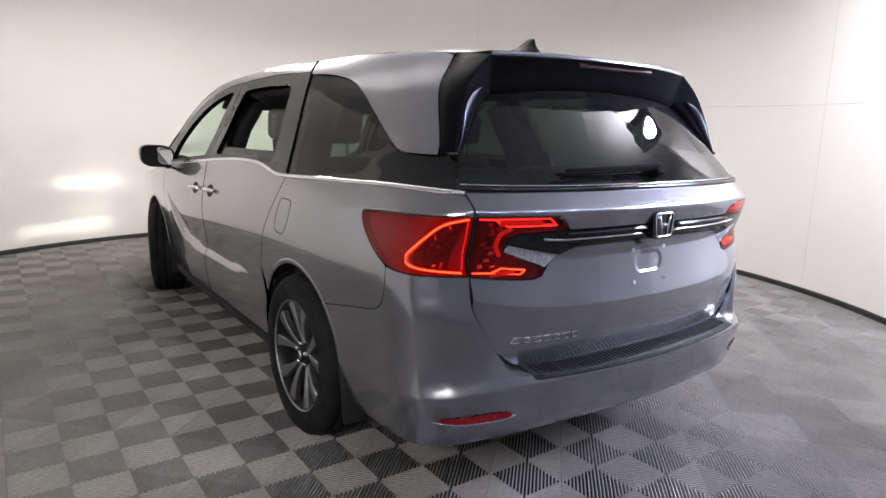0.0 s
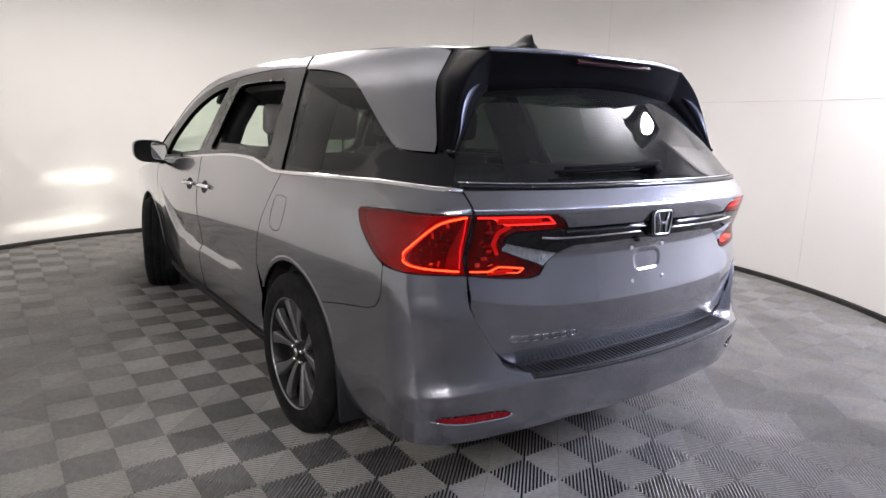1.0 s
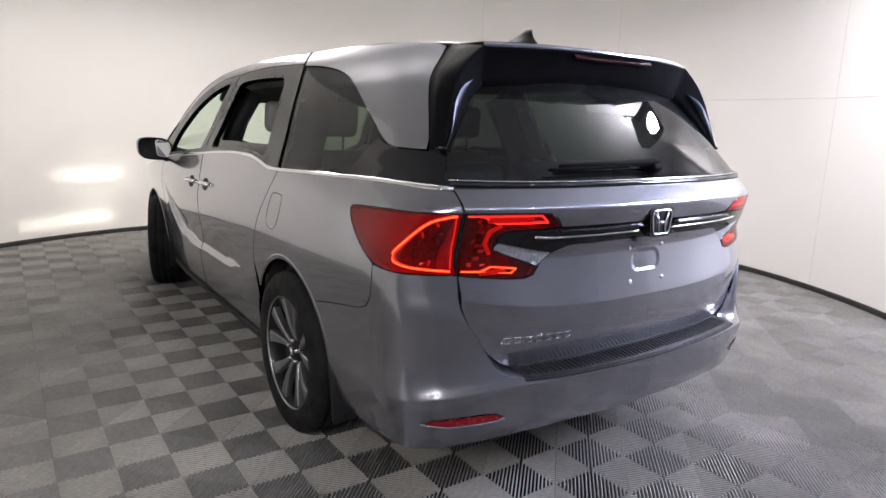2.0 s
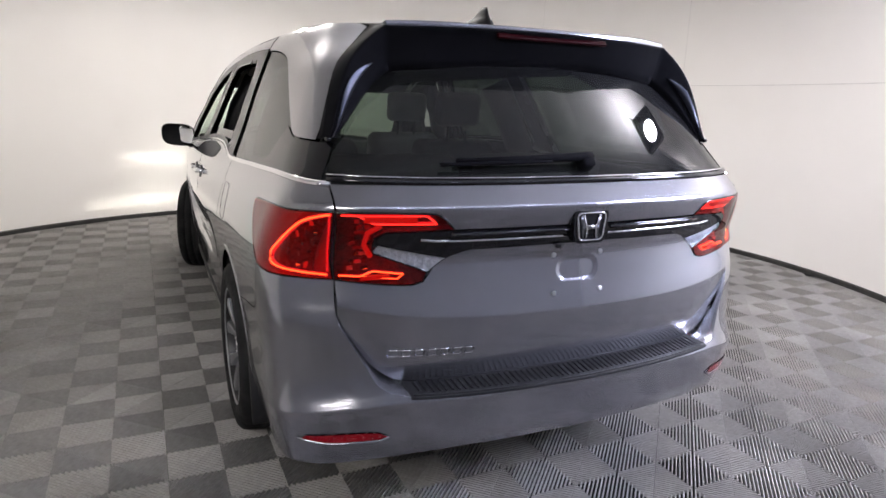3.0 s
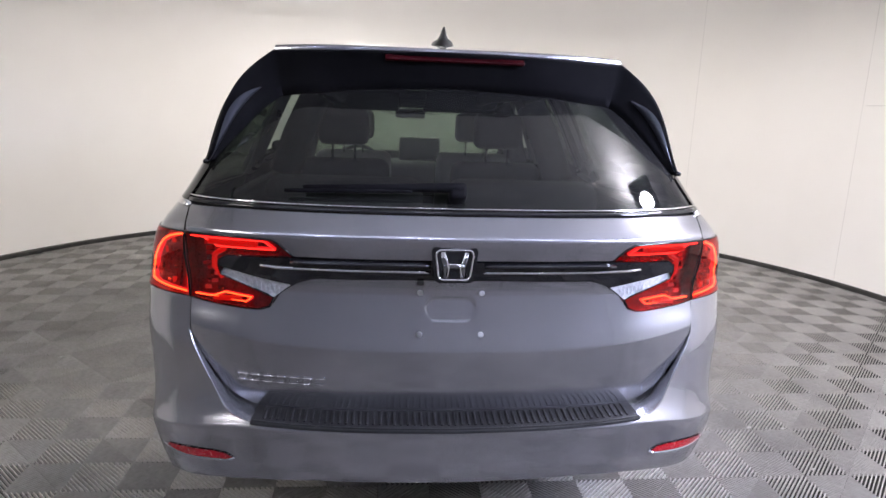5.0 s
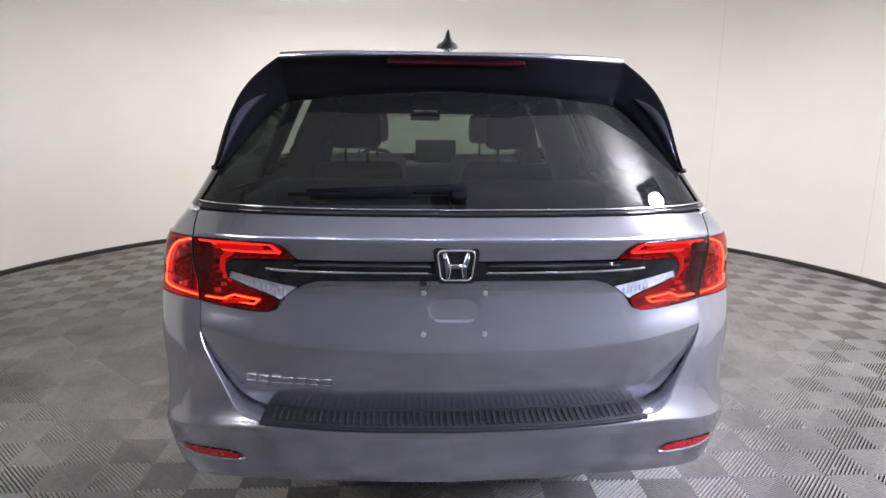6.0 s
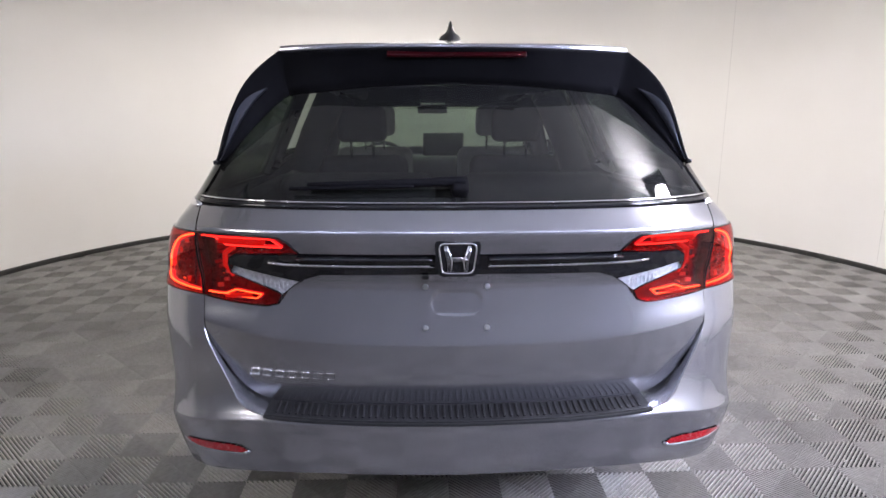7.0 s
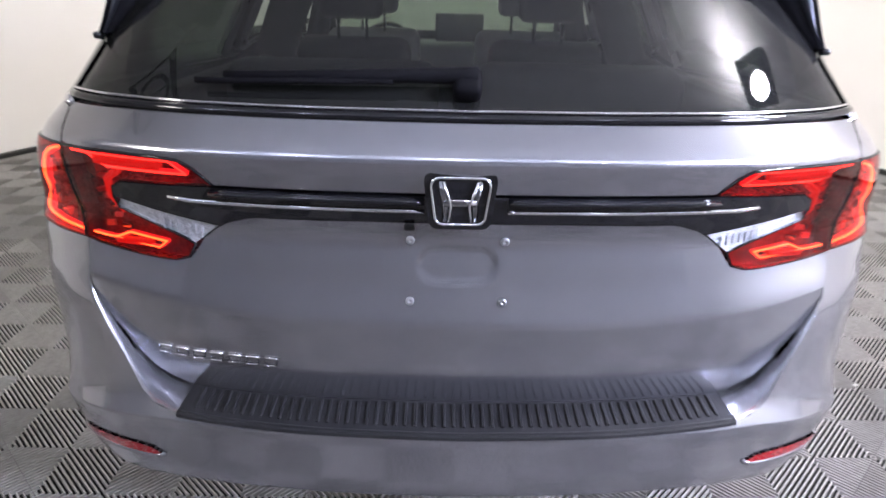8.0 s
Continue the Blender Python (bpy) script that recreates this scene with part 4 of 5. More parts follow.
SEAM_Z = curve_of([.2, .56, .80, 1.1, 1.545, 2.0, 2.5, 2.95, 3.2, 3.45, 3.68, 3.9, 4.3], [1.652, 1.675, 1.688, 1.695, 1.699, 1.70, 1.675, 1.633, 1.567, 1.45, 1.285, 1.12, 1.05])
TOP_Z = curve_of([.2, .3, .5, .8, 1.2, 1.6, 2.2, 2.7, 3.1, 3.5, 4.0, 4.35], [1.658, 1.672, 1.697, 1.724, 1.742, 1.749, 1.744, 1.722, 1.672, 1.52, 1.25, 1.075])


# ---- flanks ----
def gap_rear(top=1.150):
    """The line between sliding door and rear quarter, from belt to wheel arch."""
    return [(1.372, top), (1.40, 1.08), (1.44, 1.0), (1.50, .89), (1.545, .78), (1.57, .70)]


BELT = [(.185, 1.190), (.30, 1.191), (.42, 1.190), (.80, 1.177), (1.10, 1.165), (1.365, 1.154), (1.47, 1.152), (1.60, 1.166), (1.72, 1.183), (1.86, 1.192), (2.05, 1.191), (2.35, 1.177), (2.70, 1.150), (3.2, 1.110), (3.80, 1.056)]
F_BELT = curve_of([p[0] for p in BELT], [p[1] for p in BELT])


def belt(y0, y1, off=0.0, step=0.04):
    n = max(2, int(abs(y1 - y0) / step))
    return [(y0 + (y1 - y0) * i / n, F_BELT(y0 + (y1 - y0) * i / n) + off) for i in range(n + 1)]


PILLAR_D = [(1.536, 1.632), (1.36, 1.622), (1.195, 1.604), (1.08, 1.582), (.994, 1.556), (.925, 1.525), (.862, 1.492), (.76, 1.437), (.64, 1.372), (.56, 1.328), (.50, 1.309), (.43, 1.304), (.312, 1.304)]
DOOR_SPLIT = [(2.66, 1.145), (2.60, 1.02), (2.58, .85), (2.59, .70), (2.63, .52), (2.62, .36)]


def flank(s):
    f = skin_of(HATCH, s)
    flip = s < 0
    # rear quarter
    quarter = new("rear_quarter")
    quarter.parent = car
    quarter["label"] = "silver rear quarter panel"
    a0 = math.degrees(math.atan2(.70 - AXLE_Z, 1.57 - AXLE_R)) - 6
    ring = flank_ring(HATCH, smoothed(gap_rear(), step=0.03)) + flank_ring(HATCH, arc(AXLE_R, AXLE_Z, ARCH + 0.012, a0, 131))
    ring += flank_ring(HATCH, smoothed([(.858, .680), (.64, .7255), (.43, .7655), (.379, .786), (.349, .822), (.3385, .88), (.341, .930)], step=0.03))
    ring += flank_ring(HATCH, smoothed([(.352, .938), (.393, .953), (.474, .993), (.549, 1.043), (.583, 1.085), (.575, 1.098), (.47, 1.1075), (.33, 1.1165)], step=0.03))
    ring += tail_ring(HATCH, [(.83, 1.1225), (.771, 1.1245), (.771, 1.15), (.771, 1.183)])
    ring += flank_ring(HATCH, belt(.20, 1.355, -0.004))
    sheet("panel", [straight(ring, 0.03)], f, PAINT, quarter, step=0.026, depth=0.02, flip=flip)
    if s < 0:
        cap = [(1.335, 1.055), (1.25, 1.055), (1.228, 1.035), (1.232, .955), (1.27, .905), (1.345, .905), (1.372, .935), (1.362, 1.03)]
        p, n = on_skin(f, flank_ring(HATCH, smoothed(cap, True, step=0.012)), s)
        bm = bmesh.new()
        tube(bm, [q - m * 0.0012 for q, m in zip(p, n)], 0.0022, 6, True)
        part("fuel_flap_seam", bm, TRIM, quarter, "thin seam of the fuel flap", True)
    # wheel arch lip of the quarter
    p, n = on_skin(f, flank_ring(HATCH, arc(AXLE_R, AXLE_Z, ARCH + 0.016, a0, 176, 5)), s)
    bar("arch_lip", p, n, 0.024, 0.004, PAINT, quarter)
    # upper quarter: roof side and rear pillar
    top = [(.573, 1.675), (.80, 1.688), (1.1, 1.695), (1.545, 1.699)]
    ring = smoothed(PILLAR_D, step=0.03) + smoothed([(y + 0.004, z) for y, z in BLADE_FRONT[1:-1]] + [(.573, 1.673)], step=0.03) + straight(top, 0.03, False)[1:]
    sheet("upper_panel", [straight(flank_ring(HATCH, ring), 0.03)], f, PAINT, quarter, step=0.026, depth=0.016, flip=flip)
    # quarter window
    low = belt(1.362, .21, 0.008)
    ring = low + [(.225, 1.23), (.262, 1.298)] + [(y, z - 0.005) for y, z in smoothed(PILLAR_D, step=0.03)[::-1]][:-1] + smoothed([(1.530, 1.626), (1.48, 1.48), (1.42, 1.30), (1.37, 1.175)], step=0.03)
    sheet("quarter_window", [straight(flank_ring(HATCH, ring), 0.03)], f, PRIVACY, quarter, "dark tinted side glass", step=0.035, depth=0.0, lift=-0.004, flip=flip)
    band = belt(1.0, .180, 0.008) + [(.245, 1.298), (.36, 1.297), (.50, 1.302)] + smoothed([(.60, 1.33), (.66, 1.28), (.70, 1.225), (.80, 1.205), (.95, 1.195)], step=0.03)
    sheet("window_border", [straight(flank_ring(HATCH, band), 0.03)], f, GLOSS_BLACK, quarter, "black enamel border", step=0.035, depth=0.002, lift=0.0005, flip=flip)

    # sliding door
    door = new("sliding_door")
    door.parent = car
    door["label"] = "silver sliding door with its window lowered" if s < 0 else "silver sliding door with dark glass"
    g = smoothed([(y + 0.006, z) for y, z in gap_rear()], step=0.03)
    ring = g + arc(AXLE_R, AXLE_Z, ARCH + 0.012, a0 - 1, 8)[1:] + [(1.575, .36), (1.60, .335)] + straight([(1.62, .330), (2.615, .330)], 0.04, False) + smoothed([(2.612, .36), (2.622, .52), (2.583, .70), (2.573, .85), (2.593, 1.02), (2.652, 1.142)], step=0.03) + belt(2.64, 1.382, -0.004)
    sheet("panel", [straight(flank_ring(HATCH, ring), 0.03)], f, PAINT, door, step=0.028, depth=0.02, flip=flip)
    # dark window frame with its opening
    outer = smoothed([(1.380, 1.166), (1.43, 1.30), (1.49, 1.48), (1.542, 1.634)], step=0.03) + smoothed([(1.60, 1.640), (2.0, 1.645), (2.40, 1.632), (2.50, 1.622)], step=0.03) + straight([(2.56, 1.45), (2.655, 1.162)], 0.03, False) + belt(2.63, 1.40, 0.010)
    hole = smoothed([(1.60, 1.215), (1.66, 1.40), (1.70, 1.545), (1.73, 1.575), (1.80, 1.585)], step=0.03) + smoothed([(2.10, 1.588), (2.36, 1.578), (2.425, 1.56)], step=0.03) + straight([(2.45, 1.49), (2.53, 1.215)], 0.03, False) + belt(2.50, 1.63, 0.028)
    sheet("window_frame", [straight(flank_ring(HATCH, outer), 0.03), straight(flank_ring(HATCH, hole), 0.03)], f, PILLAR, door, "dark window frame", step=0.016, depth=0.03, lift=0.004, flip=flip)
    glass = [(1.59, 1.19), (1.62, 1.262)] + [(2.52, 1.248), (2.55, 1.19)] if s < 0 else [(1.59, 1.19), (1.64, 1.40), (1.70, 1.59), (2.40, 1.59), (2.47, 1.45), (2.55, 1.19)]
    sheet("window", [straight(flank_ring(HATCH, glass), 0.04)], f, PRIVACY, door, "dark glass, wound most of the way down" if s < 0 else "dark tinted side glass", step=0.05, depth=0.0, lift=-0.014, flip=flip)
    handle(door, f, s, 2.44, .985, flip)
    # front door
    door = new("front_door")
    door.parent = car
    door["label"] = "silver front door with its window lowered"
    ring = smoothed([(2.626, .36), (2.634, .52), (2.594, .70), (2.585, .85), (2.605, 1.02), (2.664, 1.142)], step=0.03)
    ring += belt(2.68, 3.70, -0.004) + smoothed([(3.70, .98), (3.66, .85), (3.61, .72), (3.585, .60)], step=0.03) + arc(AXLE_F, AXLE_Z, ARCH + 0.10, 152, 182)[::1] + [(3.55, .335)] + straight([(3.52, .330), (2.64, .330)], 0.04, False)
    sheet("panel", [straight(flank_ring(HATCH, ring), 0.03)], f, PAINT, door, step=0.03, depth=0.02, flip=flip)
    outer = straight([(2.665, 1.162), (2.57, 1.45), (2.512, 1.622)], 0.03, False) + smoothed([(2.70, 1.612), (2.95, 1.58), (3.2, 1.515), (3.45, 1.40), (3.68, 1.24), (3.84, 1.075)], step=0.03) + belt(3.80, 2.70, 0.008)
    hole = straight([(2.75, 1.175), (2.66, 1.45), (2.625, 1.565)], 0.03, False) + (smoothed([(2.68, 1.572), (2.92, 1.53), (3.15, 1.455), (3.34, 1.355), (3.48, 1.245), (3.54, 1.14)], step=0.03) + belt(3.51, 2.80, 0.028) if s < 0 else smoothed([(2.68, 1.564), (2.77, 1.545), (2.92, 1.46), (3.08, 1.355), (3.20, 1.25), (3.24, 1.16)], step=0.03) + belt(3.21, 2.80, 0.028))
    sheet("window_frame", [straight(flank_ring(HATCH, outer), 0.03), straight(flank_ring(HATCH, hole), 0.03)], f, PILLAR, door, "dark window frame", step=0.016, depth=0.03, lift=0.004, flip=flip)
    handle(door, f, s, 2.76, .975, flip)
    # front wing
    wing = new("front_wing")
    wing.parent = car
    wing["label"] = "silver front wing"
    ring = smoothed([(3.592, .60), (3.617, .72), (3.667, .85), (3.707, .98), (3.712, 1.055)], step=0.03) + [(3.82, 1.045), (4.0, 1.02), (4.3, .98), (4.6, .93), (4.72, .90), (4.72, .66)] + arc(AXLE_F, AXLE_Z, ARCH + 0.012, 42, 148)
    sheet("panel", [straight(flank_ring(HATCH, ring), 0.04)], f, PAINT, wing, step=0.04, depth=0.02, flip=flip)
    p, n = on_skin(f, flank_ring(HATCH, arc(AXLE_F, AXLE_Z, ARCH + 0.016, 10, 172, 5)), s)
    bar("arch_lip", p, n, 0.024, 0.004, PAINT, wing)
    # roof rail over the doors
    low = smoothed([(1.555, 1.643), (2.0, 1.652), (2.40, 1.639), (2.51, 1.629), (2.70, 1.619), (2.95, 1.587), (3.2, 1.522), (3.45, 1.407), (3.68, 1.247), (3.84, 1.085)], step=0.04)
    high = [(y, SEAM_Z(y) + 0.004) for y in [3.86 - 0.04 * i for i in range(58)] if y > 1.55]
    sheet("roof_rail", [straight(flank_ring(HATCH, low + high), 0.04)], f, PAINT, car, "silver roof rail", step=0.03, depth=0.014, flip=flip)
    # belt moulding
    ring = flank_ring(HATCH, belt(.15, 3.78, 0.002))
    p, n = on_skin(f, ring, s)
    bar("belt_moulding", p, n, 0.019, 0.005, CHROME, car, "chrome belt moulding")
    # sill
    ring = flank_ring(HATCH, straight([(1.56, .322), (3.58, .322), (3.60, .23), (1.54, .23)], 0.05))
    sheet("sill", [ring], f, TRIM, car, "dark sill", step=0.06, depth=0.04, lift=-0.004, flip=flip)
    p, n = on_skin(f, flank_ring(HATCH, straight([(1.60, .30), (3.54, .30)], 0.06, False)), s)
    bar("sill_edge", p, n, 0.012, 0.012, TRIM, car)
    # wheel housings
    for cy in (AXLE_R, AXLE_F):
        bm = bmesh.new()
        rows = []
        for a in range(-20, 201, 10):
            c, d = math.cos(radians(a)), math.sin(radians(a))
            rows.append([bm.verts.new((CX + s * x, cy + (ARCH + 0.012) * c, AXLE_Z + (ARCH + 0.012) * d)) for x in (.905, .60)])
        for r1, r2 in zip(rows, rows[1:]):
            bm.faces.new((r1[0], r1[1], r2[1], r2[0]))
        bm.faces.new([r[1] for r in rows])
        part("wheel_housing", bm, UNDER, car, "dark wheel housing")
    # mud flap behind the rear wheel
    bm = bmesh.new()
    block(bm, (0.17, 0.022, 0.24), Matrix.Translation((CX + s * .845, .705, .335)) @ Matrix.Rotation(radians(-10), 4, "X"), 0.008)
    part("mud_flap", bm, TRIM, car, "black mud flap", True)


def handle(door, f, s, y, z, flip):
    u = u_at_y(HATCH, y, z)
    q, n = f(u, z), normal_of(f, u, z) * s
    root = new("door_handle")
    root.parent = door
    root["label"] = "chrome pull handle over a dark hollow"
    ring = [(u + 0.06 * math.cos(radians(a)), z + 0.036 * math.sin(radians(a))) for a in range(0, 360, 20)]
    sheet("hollow", [ring], f, TRIM, root, step=0.03, depth=0.002, lift=0.002, flip=flip)
    path = [f(u + d, z + 0.004) + n * h for d, h in ((-0.085, 0.004), (-0.07, 0.02), (-0.035, 0.027), (0.035, 0.027), (0.07, 0.02), (0.085, 0.004))]
    bar("grip", path, [n] * 6, 0.024, 0.013, CHROME, root)


flank(-1)
flank(1)

# ---- roof and windscreen ----
def seam_x(y):
    z = SEAM_Z(y)
    if y < 0.56:
        return .55 + (abs(H1(u_at_y(HATCH, .56, SEAM_Z(.56)), SEAM_Z(.56)).x - CX) - .55) * ease((y - .25) / .31)
    return abs(H1(u_at_y(HATCH, y, z), z).x - CX)


SEAM_X = curve_of([.2, .3, .4, .5, .6, .8, 1.1, 1.5, 2.0, 2.5, 3.0, 3.3, 3.6, 3.9, 4.3], [seam_x(v) for v in (.2, .3, .4, .5, .6, .8, 1.1, 1.5, 2.0, 2.5, 3.0, 3.3, 3.6, 3.9, 4.3)])


def roof_skin(v, y):
    """v from -1 to 1 across the roof."""
    z0, z1 = SEAM_Z(y), TOP_Z(y)
    return Vector((CX + v * SEAM_X(y), y, z0 + (z1 - z0) * (1 - abs(v) ** 2.6)))


def strip_grid(name, v0, v1, y0, y1, mat, label="", nv=24, ny=60, lift=0.0):
    verts, faces, nor = [], [], []
    for j in range(ny + 1):
        for i in range(nv + 1):
            v = v0 + (v1 - v0) * i / nv
            lo = y0(v) if callable(y0) else y0
            y = lo + (y1 - lo) * j / ny
            e = 0.004
            n = (roof_skin(v + e, y) - roof_skin(v - e, y)).cross(roof_skin(v, y + e) - roof_skin(v, y - e)).normalized()
            verts.append(roof_skin(v, y) + n * lift)
            nor.append(n)
    k = nv + 1
    loops = []
    for j in range(ny):
        for i in range(nv):
            fc = [j * k + i, j * k + i + 1, (j + 1) * k + i + 1, (j + 1) * k + i]
            faces.append(fc)
            loops += [tuple(nor[q]) for q in fc]
    return mesh_part(name, verts, faces, mat, car, label, True, loops)


strip_grid("roof", -1, 1, lambda v: 0.222 + 0.098 * abs(v) ** 2.2, 3.08, PAINT, "silver roof panel", 28, 80)
bm = bmesh.new()
rows = []
for i in range(57):
    v = -1 + i / 28
    p = roof_skin(v, 0.222 + 0.098 * abs(v) ** 2.2)
    rows.append([bm.verts.new(p + Vector((0, d, h))) for d, h in ((0.004, 0.0005), (-0.003, -0.002), (-0.006, -0.007), (-0.004, -0.018))])
for r1, r2 in zip(rows, rows[1:]):
    for j in range(3):
        bm.faces.new((r1[j], r1[j + 1], r2[j + 1], r2[j]))
bmesh.ops.recalc_face_normals(bm, faces=bm.faces)
part("roof_edge", bm, PAINT, car, "rounded rear edge of the roof", True)
strip_grid("windscreen", -0.93, 0.93, 3.10, 4.28, CLEAR_GLASS, "clear green-tinted windscreen", 16, 24)
for s in (-1, 1):
    strip_grid("front_pillar", s * 0.93, s * 1.0, 3.08, 4.28, PAINT, "", 3, 24, 0.003)
    bm = bmesh.new()
    tube(bm, [roof_skin(s * 0.985, y) + Vector((0, 0, -0.004)) for y in [1.2 + 0.1 * i for i in range(19)]], 0.005, 6)
    part("roof_seam", bm, TRIM, car, "", True)
strip_grid("windscreen_band", -0.92, 0.92, 3.07, 3.19, GLOSS_BLACK, "black band", 16, 3, -0.003)


# fin aerial
def aerial():
    bm = bmesh.new()
    base = TOP_Z(.80) + 0.001
    secs = [(0.0, 0.046, .88, .655), (0.012, 0.036, .865, .665), (0.021, 0.020, .84, .675), (0.034, 0.012, .80, .683), (0.050, 0.007, .765, .69), (0.062, 0.003, .735, .695)]
    rows = []
    for h, w, yf, yr in secs:
        ring = []
        for a in range(0, 360, 20):
            c, d = math.cos(radians(a)), math.sin(radians(a))
            y = (yf + yr) / 2 + (yf - yr) / 2 * c
            zz = base - (TOP_Z(.80) - TOP_Z(y)) * (1 if h == 0 else 0.3)
            ring.append(bm.verts.new((CX + 0.006 + w * d, y, zz + h - (0.006 if h == 0 else 0))))
        rows.append(ring)
    for r1, r2 in zip(rows, rows[1:]):
        for i in range(len(r1)):
            bm.faces.new((r1[i - 1], r1[i], r2[i], r2[i - 1]))
    bm.faces.new(rows[-1])
    bmesh.ops.recalc_face_normals(bm, faces=bm.faces)
    part("roof_aerial", bm, TRIM, car, "black fin aerial", True)


aerial()


# ---- front end ----
def front_end():
    def hood(v, y):
        f = (y - 4.22) / 0.85
        w = .80 - .10 * ease(f)
        return Vector((CX + v * w, y, 1.085 - .16 * f - .08 * f * f + 0.035 * (1 - v * v) - 0.03 * abs(v) ** 4))
    rings = [straight([(-1, 4.22), (1, 4.22), (1, 5.0), (-1, 5.0)], 0.08)]
    sheet("bonnet", rings, hood, PAINT, car, "silver bonnet", step=0.08, depth=0.02)

    def nose(u, z):
        s = 1 if u >= 0 else -1
        a = abs(u)
        push = 0.03 * math.sin((z - .2) * 4.5)
        return Vector((CX + s * F_XF(a) * HALF(z) * 0.90, 5.04 + push - F_YO(a) * 0.95, z))
    ring = straight([(-1.02, .22), (1.02, .22), (1.02, .62), (-1.02, .62)], 0.06)
    fb = sheet("front_bumper", [ring], nose, PAINT, car, "silver front bumper", step=0.06, depth=0.03, flip=True)
    ring = straight([(-.55, .63), (.55, .63), (.6, .86), (-.6, .86)], 0.06)
    sheet("grille", [ring], nose, GLOSS_BLACK, car, "black grille", step=0.06, depth=0.02, flip=True)
    for s in (-1, 1):
        ring = straight([(s * .57, .64), (s * 1.02, .68), (s * 1.02, .87), (s * .62, .86)], 0.06)
        sheet("headlamp", [ring], nose, CLEAR_LENS, car, "clear headlamp", step=0.06, depth=0.02, flip=True)
    # head and fog lamps throw flat beams on the wall ahead
    for s in (-1, 1):
        for x, z, far, aim_z, wide, watts, spread in ((.62, .74, 1.15, .69, .70, 0.17, 9), (.62, .74, 1.0, .67, .40, 0.30, 34), (.66, .40, 1.45, .18, .95, 0.22, 8), (.66, .40, 1.2, .22, .50, 0.22, 26)):
            data = bpy.data.lights.new("headlamp_light", "AREA")
            data.shape, data.size, data.size_y, data.energy, data.color, data.spread = "RECTANGLE", wide, 0.03, watts, (1.0, 0.95, 0.86), radians(spread)
            new("headlamp_light", data).matrix_world = look((CX + s * x, 5.12, z), (CX + s * far, 6.7, aim_z))
    bm = bmesh.new()
    block(bm, (1.5, 3.9, 0.05), Matrix.Translation((CX, 2.75, .265)), 0.01)
    part("underbody", bm, UNDER, car, "dark underbody")
    bm = bmesh.new()
    block(bm, (1.40, 1.0, 0.05), Matrix.Translation((CX, .56, .41)), 0.01)
    part("underbody", bm, UNDER, car, "dark underbody")
    bm = bmesh.new()
    block(bm, (1.5, 0.5, 0.5), Matrix.Translation((CX, 4.62, .62)), 0.03)
    part("engine_bay", bm, UNDER, car)


front_end()


